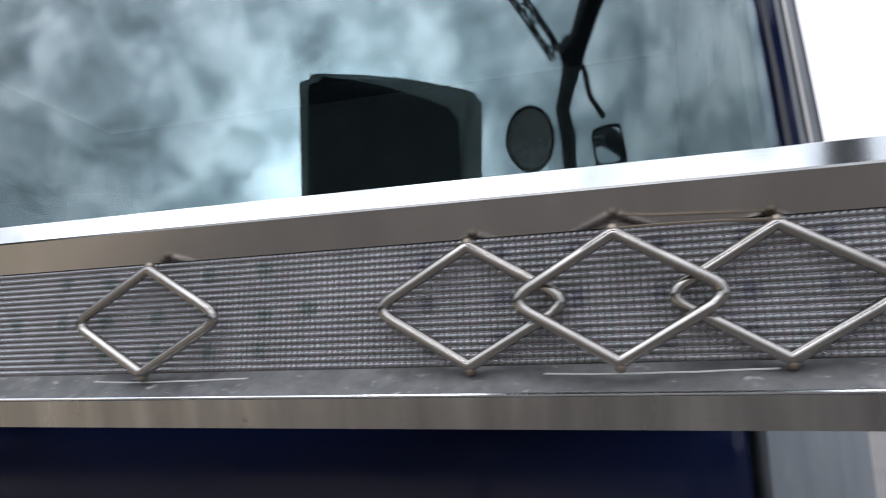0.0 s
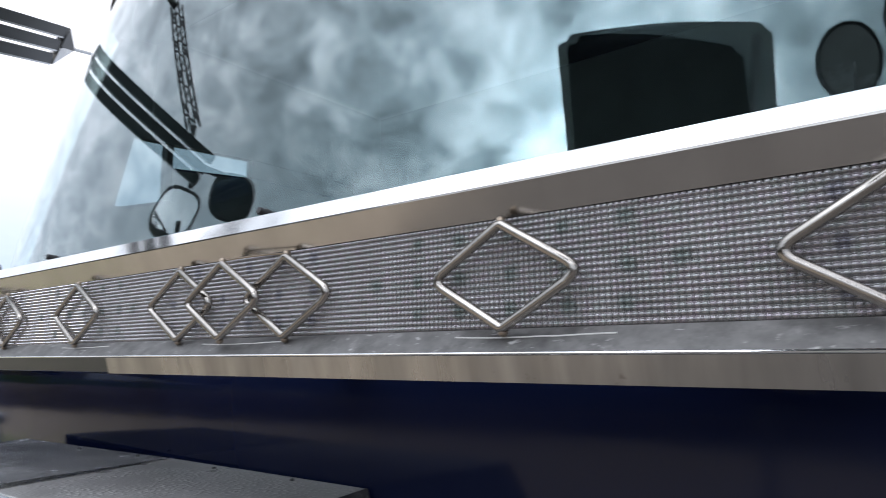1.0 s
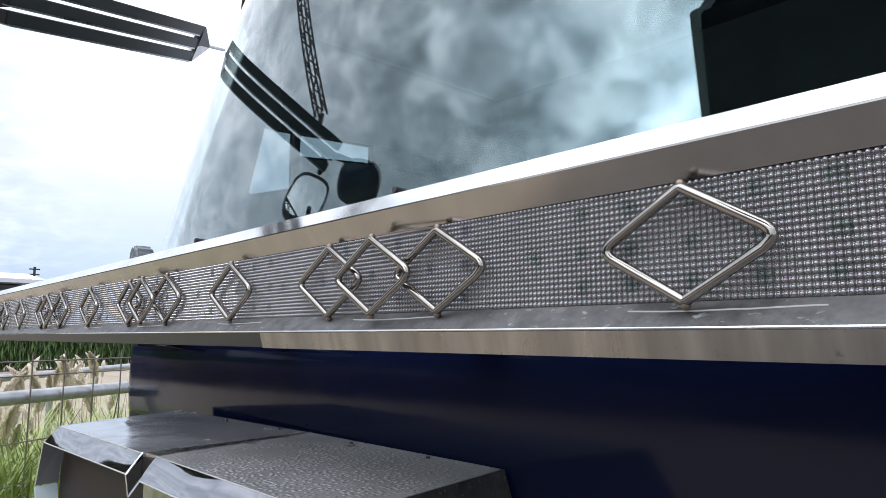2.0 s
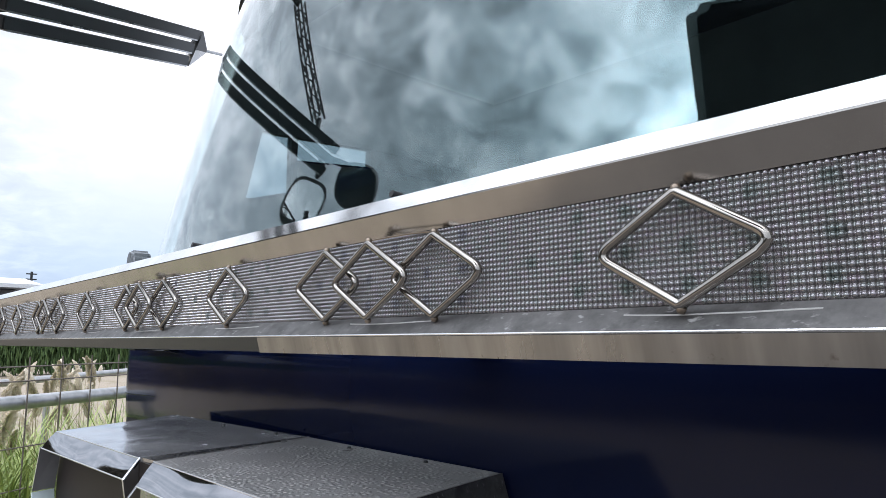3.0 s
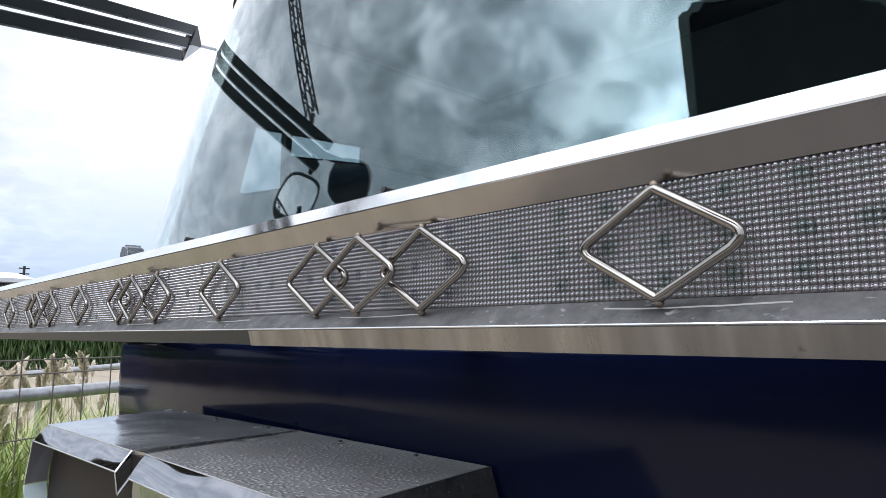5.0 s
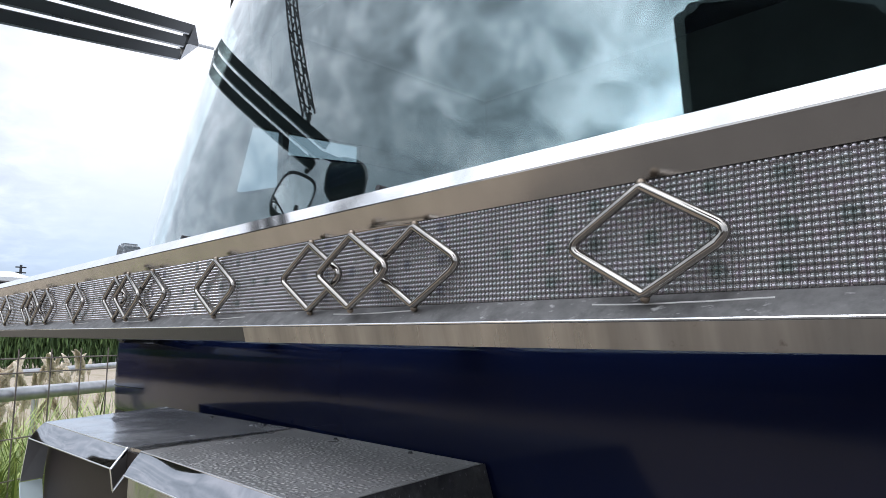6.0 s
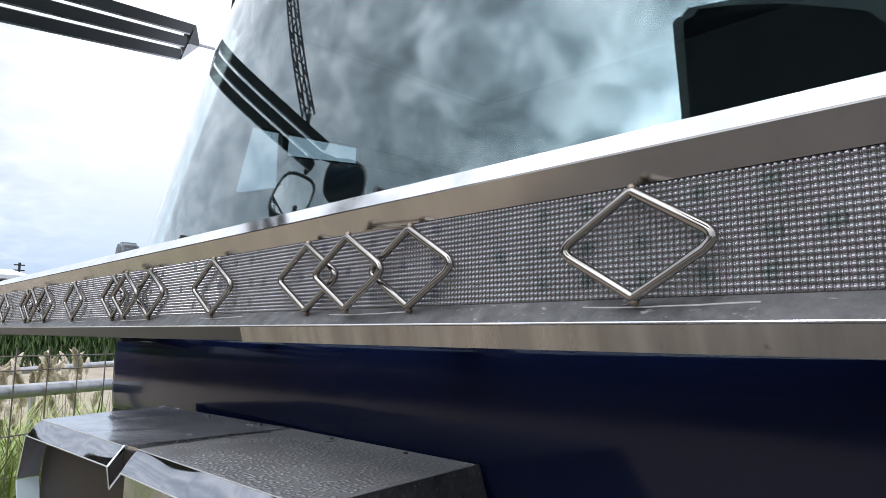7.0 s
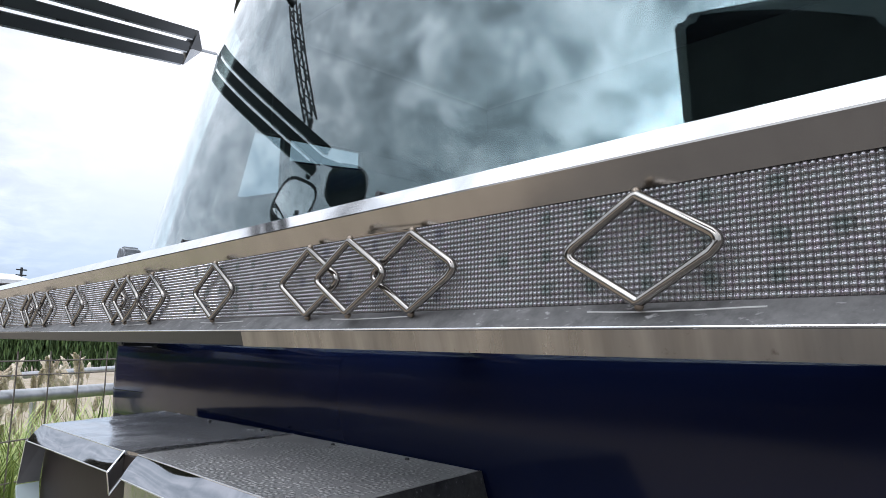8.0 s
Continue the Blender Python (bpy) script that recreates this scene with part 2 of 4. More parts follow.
m.set("Roughness", m.ramp(m.noise(5.0, 5.0), [(0.35, 0.26), (0.7, 0.42)]))
m.bump(drops, 0.9, 0.002)
m.bump(grit, 0.2, 0.0006)
DUSTY = m.m

m = Mat("mirror glass", (0.9, 0.92, 0.93), 0.02, 1.0)
MIRROR = m.m

m = Mat("galvanised pipe", (0.46, 0.47, 0.48), 0.38, 0.75)
m.set("Base Color", m.ramp(m.noise(14.0, 5.0), [(0.35, (0.36, 0.37, 0.38)), (0.7, (0.56, 0.57, 0.58))]))
PIPE = m.m

m = Mat("rusty wire", (0.2, 0.17, 0.15), 0.6, 0.5)
WIRE = m.m


def diode_look(name, tint):
    """An unlit diode seen through the sheet: darker studs with a faint tint."""
    return Mat(name, tint, 0.12, 0.7, Coat_Weight=1.0, Coat_IOR=1.65, Coat_Roughness=0.06).m


GREEN = [diode_look("unlit green diode", (0.105, 0.13, 0.12)), diode_look("stud over a green diode", (0.15, 0.168, 0.16)), diode_look("stud beside a green diode", (0.195, 0.2, 0.197))]
BLUE = [diode_look("unlit blue diode", (0.11, 0.105, 0.13)), diode_look("stud over a blue diode", (0.155, 0.15, 0.172)), diode_look("stud beside a blue diode", (0.196, 0.194, 0.203))]

m = Mat("gravel yard", (0.3, 0.28, 0.25), 0.95)
big = m.noise(0.35, 5.0)
fine = m.noise(38.0, 6.0, 0.65)
m.set("Base Color", m.mix(m.ramp(big, [(0.35, 0.0), (0.65, 1.0)]), m.ramp(fine, [(0.3, (0.07, 0.064, 0.058)), (0.7, (0.165, 0.15, 0.135))]), m.ramp(fine, [(0.3, (0.09, 0.081, 0.073)), (0.7, (0.195, 0.177, 0.16))])))
m.bump(fine, 0.6, 0.02)
GRAVEL = m.m


def leafy(name, dark, light, scale=3.0):
    m = Mat(name, light, 0.7)
    geo = m.t.nodes.new("ShaderNodeNewGeometry")
    m.set("Base Color", m.ramp(geo.outputs["Random Per Island"], [(0.0, dark), (1.0, light)]))
    return m.m


GRASS = leafy("green grass", (0.11, 0.18, 0.035), (0.48, 0.53, 0.19))
STRAW = leafy("dry reed stalk", (0.26, 0.2, 0.11), (0.52, 0.44, 0.28))
PLUME = leafy("reed plume", (0.74, 0.65, 0.52), (0.92, 0.85, 0.73))
HEDGE = leafy("hedge leaf", (0.03, 0.065, 0.018), (0.13, 0.21, 0.065))
SCRUB = leafy("dry scrub leaf", (0.07, 0.068, 0.05), (0.2, 0.18, 0.14))
STUBBLE = leafy("dry stubble leaf", (0.1, 0.085, 0.08), (0.34, 0.29, 0.265))
m = Mat("dry field", (0.34, 0.27, 0.19), 0.95)
m.set("Base Color", m.mix(m.ramp(m.noise(1.1, 5.0), [(0.5, 0.0), (0.75, 1.0)]), m.ramp(m.noise(22.0, 6.0, 0.7), [(0.3, (0.27, 0.215, 0.16)), (0.7, (0.52, 0.44, 0.345))]), m.ramp(m.noise(24.0, 5.0, 0.7), [(0.3, (0.17, 0.155, 0.08)), (0.7, (0.34, 0.3, 0.18))])))
m.bump(m.noise(20.0, 5.0), 0.8, 0.05)
FIELD = m.m
m = Mat("white roof sheet", (0.75, 0.76, 0.77), 0.5)
m.bump(m.noise(1.5, 3.0, 0.5, (1, 12, 1)), 0.3, 0.03)
ROOFWHITE = m.m
m = Mat("shed wall", (0.16, 0.16, 0.17), 0.8)
m.set("Base Color", m.ramp(m.noise(0.8, 5.0), [(0.3, (0.11, 0.11, 0.12)), (0.7, (0.2, 0.2, 0.205))]))
SHEDWALL = m.m
m = Mat("pale panel and sill", (0.62, 0.7, 0.7), 0.6)
m.set("Base Color", m.ramp(m.noise(2.0, 5.0), [(0.3, (0.52, 0.6, 0.6)), (0.7, (0.68, 0.76, 0.76))]))
PALE = m.m


# ---- mesh helpers ----
def link_mesh(name, bm, material, parent=None, label="", smooth=False):
    me = bpy.data.meshes.new(name)
    bmesh.ops.recalc_face_normals(bm, faces=bm.faces)
    bm.to_mesh(me)
    bm.free()
    me.materials.append(material)
    if smooth:
        me.polygons.foreach_set("use_smooth", [True] * len(me.polygons))
        me.set_sharp_from_angle(angle=radians(38))
    ob = new(name, me)
    if parent is not None:
        ob.parent = parent
    if label:
        ob["label"] = label
    return ob


def part(name, bm, material, parent, label="", smooth=False):
    return link_mesh(name, bm, material, parent, label, smooth)


def empty(name, at=(0, 0, 0)):
    e = new(name)
    e.location = at
    return e


def add_box(bm, lo, hi, bevel=0.0):
    lo, hi = Vector(lo), Vector(hi)
    r = bmesh.ops.create_cube(bm, size=1.0, matrix=Matrix.LocRotScale((lo + hi) / 2, None, hi - lo))
    if bevel:
        edges = list({e for v in r["verts"] for e in v.link_edges})
        bmesh.ops.bevel(bm, geom=edges, offset=bevel, segments=2, affect="EDGES", clamp_overlap=True)
    return bm


def box(lo, hi, bevel=0.0):
    return add_box(bmesh.new(), lo, hi, bevel)


def add_tube(bm, pts, r, sides=10, closed=False, radii=None):
    """A tube along points; rings stay square to the path."""
    pts = [Vector(p) for p in pts]
    n = len(pts)
    rings = []
    side = None
    for i, p in enumerate(pts):
        a = pts[(i - 1) % n] if closed or i else p
        b = pts[(i + 1) % n] if closed or i < n - 1 else p
        d = (b - a).normalized()
        if side is None:
            side = d.orthogonal().normalized()
        side = (side - d * side.dot(d)).normalized()
        u = d.cross(side)
        rr = radii[i] if radii else r
        rings.append([bm.verts.new(p + (side * math.cos(k * math.tau / sides) + u * math.sin(k * math.tau / sides)) * rr) for k in range(sides)])
    for i in range(n if closed else n - 1):
        a, b = rings[i], rings[(i + 1) % n]
        for k in range(sides):
            bm.faces.new((a[k], a[(k + 1) % sides], b[(k + 1) % sides], b[k]))
    if not closed:
        bm.faces.new(rings[0][::-1])
        bm.faces.new(rings[-1])
    return bm


def tube(pts, r, sides=10, closed=False, radii=None):
    return add_tube(bmesh.new(), pts, r, sides, closed, radii)


def add_prism(bm, outline, axis, lo, hi):
    """Extrudes an outline of 2D points along axis x, y or z."""
    def at(u, v, w):
        return {"x": (w, u, v), "y": (u, w, v), "z": (u, v, w)}[axis]
    a = [bm.verts.new(at(u, v, lo)) for u, v in outline]
    b = [bm.verts.new(at(u, v, hi)) for u, v in outline]
    n = len(outline)
    for i in range(n):
        bm.faces.new((a[i], a[(i + 1) % n], b[(i + 1) % n], b[i]))
    bm.faces.new(a[::-1])
    bm.faces.new(b)
    return bm


def prism(outline, axis, lo, hi, bevel=0.0, segments=2):
    bm = add_prism(bmesh.new(), outline, axis, lo, hi)
    if bevel:
        bmesh.ops.bevel(bm, geom=list(bm.edges), offset=bevel, segments=segments, affect="EDGES", clamp_overlap=True)
    return bm


# ---- ground ----
bm = bmesh.new()
bmesh.ops.create_grid(bm, x_segments=2, y_segments=2, size=600)
ground = tagged(link_mesh("ground", bm, GRAVEL), "sandy grey gravel yard reaching to the horizon", "ground", kind="structure")

# ---- lorry cab ----
G0, GK, GT = 0.22, 0.0995, 0.2143       # windscreen: depth at the middle, bow, backward lean
GE, GB = 0.0962, 0.049                  # tighter bend towards the corners, slight bow upwards


def screen_y(x, z):
    return G0 + GK * x * x + GE * abs(x / 1.3) ** 6 + GT * (z - 1.82) + GB * (z - 1.82) ** 2


HALF, GLASS_LOW, GLASS_TOP = 1.322, 1.76, 2.86
lorry = tagged(empty("lorry"), "dark navy lorry cab with a wide bowed windscreen", "lorry")


def sheet(x0, x1, z0, z1, nx, nz, off, thick):
    """A bowed slab that follows the windscreen, off metres in front of it."""
    bm = bmesh.new()
    layers = []
    for d in (off, off - thick):
        layers.append([[bm.verts.new((x0 + (x1 - x0) * i / nx, screen_y(x0 + (x1 - x0) * i / nx, z0 + (z1 - z0) * j / nz) - d, z0 + (z1 - z0) * j / nz)) for j in range(nz + 1)] for i in range(nx + 1)])
    f, b = layers
    for i in range(nx):
        for j in range(nz):
            bm.faces.new((f[i][j], f[i + 1][j], f[i + 1][j + 1], f[i][j + 1]))
            bm.faces.new((b[i][j], b[i][j + 1], b[i + 1][j + 1], b[i + 1][j]))
    for i in range(nx):
        bm.faces.new((f[i][0], b[i][0], b[i + 1][0], f[i + 1][0]))
        bm.faces.new((f[i][nz], f[i + 1][nz], b[i + 1][nz], b[i][nz]))
    for j in range(nz):
        bm.faces.new((f[0][j], f[0][j + 1], b[0][j + 1], b[0][j]))
        bm.faces.new((f[nx][j], b[nx][j], b[nx][j + 1], f[nx][j + 1]))
    return bm


glass = part("windscreen", sheet(-HALF, HALF, GLASS_LOW, GLASS_TOP, 160, 40, 0.0, 0.006), GLASS, lorry, "bowed teal-tinted windscreen glass", True)
glass.visible_shadow = False
for sx in (-1, 1):
    back = 0.0 if sx > 0 else -0.02
    for name, a0, a1, off, deep, mat, label in (("rubber_seal", -0.014, 0.006, 0.006, 0.03, RUBBER, "black rubber windscreen seal"), ("pillar", 0.0065, 0.034, 0.002, 0.12, PILLAR, "dark grey windscreen pillar"), ("pillar_trim", 0.0345, 0.042, -0.004, 0.10, RUBBER, "black pillar edge trim"), ("pillar_strip", 0.018, 0.023, 0.006, 0.006, STEEL, "thin bright pillar strip")):
        xs = sorted((sx * (HALF + a0), sx * (HALF + a1)))
        part(name, sheet(xs[0], xs[1], GLASS_LOW - 0.1, GLASS_TOP, 3, 20, off + back, deep), mat, lorry, label, True)
part("roof_lip", sheet(-HALF - 0.06, HALF + 0.06, GLASS_TOP - 0.02, GLASS_TOP + 0.1, 48, 2, 0.014, 0.08), PLASTIC, lorry, "dark roof edge over the windscreen", True)
part("scuttle", sheet(-HALF - 0.06, HALF + 0.06, GLASS_LOW - 0.07, GLASS_LOW + 0.01, 40, 2, 0.012, 0.06), RUBBER, lorry, "black scuttle strip", True)

PANEL_Y = 0.395


def nose_outline(front, left, left_r, right, right_r, back):
    pts = [(-left, back)]
    for a in range(0, 91, 9):
        pts.append((-left + left_r - left_r * math.cos(radians(a)), front + left_r - left_r * math.sin(radians(a))))
    for a in range(90, -1, -15):
        pts.append((right - right_r + right_r * math.cos(radians(a)), front + right_r - right_r * math.sin(radians(a))))
    pts.append((right, back))
    return pts


bm = bmesh.new()
rings = []
for z, deep in ((1.425, 0.03), (1.434, 0.012), (1.446, 0.003), (1.462, 0.0), (1.50, -0.001), (1.56, -0.002), (1.62, -0.001), (1.652, 0.0), (1.664, 0.003), (1.673, 0.009), (1.679, 0.018), (1.682, 0.03), (1.70, 0.032)):
    rings.append([bm.verts.new((x, y, z)) for x, y in nose_outline(PANEL_Y + deep, 1.41 - deep, 0.14, 1.222 - deep * 0.2, 0.02, 0.66)])
for a, b in zip(rings, rings[1:]):
    for i in range(len(a) - 1):
        bm.faces.new((a[i], a[i + 1], b[i + 1], b[i]))
    bm.faces.new((a[-1], a[0], b[0], b[-1]))
bm.faces.new(rings[0][::-1])
bm.faces.new(rings[-1])
part("front_panel", bm, NAVY, lorry, "glossy navy front panel", True)
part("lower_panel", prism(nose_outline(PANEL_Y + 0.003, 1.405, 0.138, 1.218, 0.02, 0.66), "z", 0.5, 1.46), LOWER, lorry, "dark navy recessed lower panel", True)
part("panel_crease", tube([(-1.41, 0.60, 1.53)] + [(-1.41 + 0.14 - 0.141 * math.cos(radians(a)), PANEL_Y + 0.139 - 0.141 * math.sin(radians(a)), 1.53 - 0.0001 * a) for a in range(0, 91, 9)] + [(-1.0, PANEL_Y + 0.001, 1.525), (-0.88, PANEL_Y + 0.0015, 1.523)], 0.0022, 8), NAVY, lorry, "raised crease in the navy panel", True)
part("corner_panel", prism([(1.227, 0.44), (1.237, 0.40), (1.30, 0.405), (1.335, 0.44), (1.335, 0.62), (1.227, 0.62)], "z", 0.5, 1.70), GREYPAINT, lorry, "grey corner panel", True)
part("cab_floor", box((-1.29, 0.62, 1.15), (1.29, 2.14, 1.25)), TRIM, lorry)
part("cab_rear_wall", box((-1.29, 2.14, 1.15), (1.29, 2.2, 2.9)), TRIM, lorry)
part("cab_roof", box((-1.31, 0.86, 2.9), (1.31, 2.25, 2.98), 0.02), NAVY, lorry)
edge = [(HALF * k / 10, screen_y(HALF * k / 10, GLASS_TOP) + 0.012) for k in range(-10, 11)]
part("roof_front", prism(edge + [(1.29, 0.9), (-1.29, 0.9)], "z", GLASS_TOP + 0.002, 2.97), PLASTIC, lorry, "dark front edge of the cab roof")
part("dashboard", prism([(0.50, 1.3), (0.50, 1.76), (0.62, 1.80), (0.86, 1.80), (0.95, 1.72), (0.95, 1.3)], "x", -1.24, 1.24, 0.015), PLASTIC, lorry, "dark plastic dashboard")
for sx in (-1, 1):
    xs = sorted((sx * 1.29, sx * 1.33))
    door = part("door", prism([(0.80, 0.6), (2.2, 0.6), (2.2, 2.43), (1.36, 2.43), (0.985, 2.395), (0.985, 2.27), (0.80, 2.215)], "x", *xs), NAVY, lorry, "navy cab door")
    part("door_header", prism([(0.905, 2.487), (1.36, 2.508), (2.2, 2.508), (2.2, 2.9), (0.905, 2.9)], "x", *xs), TRIM, door)
    part("door_post", box((xs[0], 1.35, 2.431), (xs[1], 2.14, 2.507)), PLASTIC, door)
    part("window_divider", prism([(0.966, 2.268), (0.986, 2.272), (0.994, 2.489), (0.966, 2.488)], "x", *xs), RUBBER, door)
    pane = part("side_window", prism([(0.775, 2.21), (0.98, 2.26), (0.98, 2.39), (1.355, 2.425), (1.35, 2.513), (0.835, 2.489)], "x", sx * 1.31 - 0.003, sx * 1.31 + 0.003), SIDEGLASS, door, "pale teal side window")
    pane.visible_shadow = False
    part("door_lining", prism([(0.80, 1.25), (2.13, 1.25), (2.13, 2.42), (1.36, 2.42), (0.99, 2.385), (0.99, 2.26), (0.80, 2.205)], "x", *sorted((sx * 1.275, sx * 1.288))), TRIM, door, "dark inner door lining")
    part("quarter_panel", prism([(0.665, 0.6), (0.665, 1.70), (0.475, 1.76), (0.58, 2.215), (0.80, 2.215), (0.80, 0.6)], "x", *sorted((sx * 1.29, sx * 1.325))), NAVY, lorry)
    part("quarter_lining", prism([(0.67, 1.3), (0.67, 1.70), (0.50, 1.76), (0.60, 2.21), (0.80, 2.21), (0.80, 1.3)], "x", *sorted((sx * 1.275, sx * 1.288))), TRIM, lorry, "dark inner lining")
    part("front_post", prism([(0.58, 2.215), (0.78, 2.215), (0.838, 2.486), (0.66, 2.486)], "x", *sorted((sx * 1.29, sx * 1.325))), TRIM, lorry)
    part("roof_side", prism([(0.66, 2.486), (0.90, 2.486), (0.90, 2.9), (0.79, 2.9)], "x", *sorted((sx * 1.29, sx * 1.325))), TRIM, lorry)

for sx in (-1, 1):
    seat = tagged(empty("cab_seat", (sx * 0.78, 1.25, 1.25)), "dark cloth lorry seat with a rounded headrest", "seat", "seats in the cab")
    part("cushion", box((-0.25, -0.25, 0.28), (0.25, 0.25, 0.44), 0.05), SEAT, seat, "", True)
    part("seat_base", box((-0.2, -0.2, 0.0), (0.2, 0.2, 0.28), 0.02), PLASTIC, seat)
    part("backrest", prism([(0.16, 0.42), (0.28, 0.42), (0.40, 0.98), (0.30, 0.98)], "x", -0.24, 0.24, 0.03), SEAT, seat, "", True)
    part("headrest", box((-0.15, 0.30, 0.99), (0.15, 0.41, 1.17), 0.045), SEAT, seat, "", True)

# chassis and front wheels
part("chassis", box((-0.45, 0.7, 0.55), (0.45, 2.2, 0.8), 0.02), PLASTIC, lorry)
for sx in (-1, 1):
    bm = bmesh.new()
    prof = [(0.30, -0.13), (0.46, -0.15), (0.50, -0.11), (0.50, 0.11), (0.46, 0.15), (0.30, 0.13)]
    rings = []
    for k in range(32):
        a = k * math.tau / 32
        rings.append([bm.verts.new((sx * 1.05 + w, 1.45 + r * math.cos(a), 0.50 + r * math.sin(a))) for r, w in prof])
    for k in range(32):
        a, b = rings[k], rings[(k + 1) % 32]
        for i in range(len(prof)):
            bm.faces.new((a[i], a[(i + 1) % 6], b[(i + 1) % 6], b[i]))
    wheel = part("wheel", bm, RUBBER, lorry, "black front tyre", True)
    bm = bmesh.new()
    bmesh.ops.create_cone(bm, cap_ends=True, segments=32, radius1=0.305, radius2=0.29, depth=0.2, matrix=pose(sx * 1.05, 1.45, 0.5, 0, 90, 0))
    part("rim", bm, STEEL_DULL, wheel, "steel wheel rim", True)

# ---- light band of stainless steel under the windscreen ----
Z_S, LEN = 1.7378, 1.36
band = tagged(empty("light_band"), "stainless steel marker light band with diamond rod ornaments", "light band")
bm = bmesh.new()
profile = [(-0.0118, 1.6765), (-0.0168, 1.6907), (-0.0162, 1.6921), (0.0, 1.7062), (0.005, 1.7062), (0.005, 1.7752), (0.0, 1.7752), (-0.0105, 1.7935), (-0.0105, 1.7948), (0.003, 1.8103), (0.005, 1.8112), (0.06, 1.8112), (0.06, 1.6755), (-0.0095, 1.6755)]
cuts = 60
cols = [[bm.verts.new((-LEN + 2 * LEN * i / cuts, y, z)) for y, z in profile] for i in range(cuts + 1)]
for a, b in zip(cols, cols[1:]):
    for i in range(len(profile)):
        j = (i + 1) % len(profile)
        bm.faces.new((a[i], a[j], b[j], b[i]))
bm.faces.new(cols[0])
bm.faces.new(cols[-1][::-1])
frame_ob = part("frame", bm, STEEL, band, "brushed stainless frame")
frame_ob.data.materials.append(LEDGE)
frame_ob.data.materials.append(CHROME)
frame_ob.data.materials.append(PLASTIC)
for f in frame_ob.data.polygons:
    if f.normal.z > 0.3 and f.center.z < 1.71 and f.center.y < 0.001:
        f.material_index = 1
    elif f.normal.y < -0.3 and f.center.z > 1.795:
        f.material_index = 2
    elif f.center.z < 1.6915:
        # dark material on the lower lip stands in for shade and dark reflections
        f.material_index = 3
# thin chrome tube added to draw the highlight along the ledge's front fold
part("edge_bead", tube([(-LEN, -0.0164, 1.6917), (LEN, -0.0164, 1.6917)], 0.0009, 8), CHROME, band, "bright bead for the highlight along the edge", True)
part("lower_flange", prism([(-0.0130, 1.6748), (-0.0171, 1.6904), (-0.0160, 1.6904), (-0.0116, 1.6748)], "x", 0.37, LEN), FLANGE, band, "brushed steel lower flange")
for x in (-0.9, -0.3, 0.3, 0.9):
    part("bracket", box((x - 0.03, 0.055, 1.70), (x + 0.03, PANEL_Y + 0.01, 1.74), 0.004), STEEL_DULL, band)

# prismatic sheet, a grid of small rounded studs
PITCH, ROWS_N, SUB = 0.0037, 19, 8
PITCH_Z, LENS_X, LENS_Z = 0.0689 / ROWS_N, 0.2805, 1.7407 - 0.0689 / 2


def stud(u, v):
    """Depth of the sheet at u, v (-1 to 1) within one stud: a low round button, with a deep groove between the columns and a shallow one between the rows."""
    groove = 0.0016 * np.clip((np.abs(u) - 0.5) / 0.5, 0.0, 1.0) + 0.0005 * np.clip((np.abs(v) - 0.6) / 0.4, 0.0, 1.0)
    return 0.0004 + groove - 0.0009 * np.clip(1.0 - (u * u * 1.15 + v * v) / 0.85, 0.0, 1.0) ** 0.6


def lens_piece(x0, x1, sub):
    cols = round((x1 - x0) / PITCH)
    nx, nz = cols * sub + 1, ROWS_N * sub + 1
    ix, iz = np.meshgrid(np.arange(nx), np.arange(nz), indexing="ij")
    gx = x0 + ix * PITCH / sub
    gz = LENS_Z + iz / sub * PITCH_Z
    gy = stud((ix % sub) / sub * 2 - 1, (iz % sub) / sub * 2 - 1)
    verts = np.stack([gx, gy, gz], -1).reshape(-1, 3)
    a = (ix * nz + iz)[:-1, :-1].reshape(-1)
    quads = np.stack([a, a + nz, a + nz + 1, a + 1], -1)
    me = bpy.data.meshes.new("lens_sheet")
    me.from_pydata(verts.tolist(), [], quads.tolist())
    me.materials.append(LENS)
    me.polygons.foreach_set("use_smooth", [True] * len(me.polygons))
    lens = new("lens_sheet", me)
    lens.parent = band
    tagged(lens, "clear prismatic lens sheet with tiny round studs", kind="stuff")


lens_piece(LENS_X - PITCH * 442, LENS_X, 4)
lens_piece(LENS_X, LEN - 0.004, SUB)


def diamond_mesh(r=0.0032, w=0.0532, h=0.0318, bend=0.0115):
    """A bent rod in a diamond: rounded at the sides, pointed at top and bottom."""
    s = Vector((w, 0, h)).normalized()
    pts = []
    for sx in (1, -1):
        tip = Vector((sx * w, 0, 0))
        start = tip + Vector((-sx * s.x, 0, -sx * s.z)) * bend
        stop = tip + Vector((-sx * s.x, 0, sx * s.z)) * bend
        for i in range(9):
            t = i / 8
            pts.append(start * (1 - t) ** 2 + tip * 2 * t * (1 - t) + stop * t * t)
        end = Vector((0, 0, sx * h))
        pts.append(end + Vector((sx * s.x, 0, -sx * s.z)) * 0.0012)
        pts.append(end + Vector((-sx * s.x, 0, -sx * s.z)) * 0.0012)
    return tube(pts, r, 14, True)


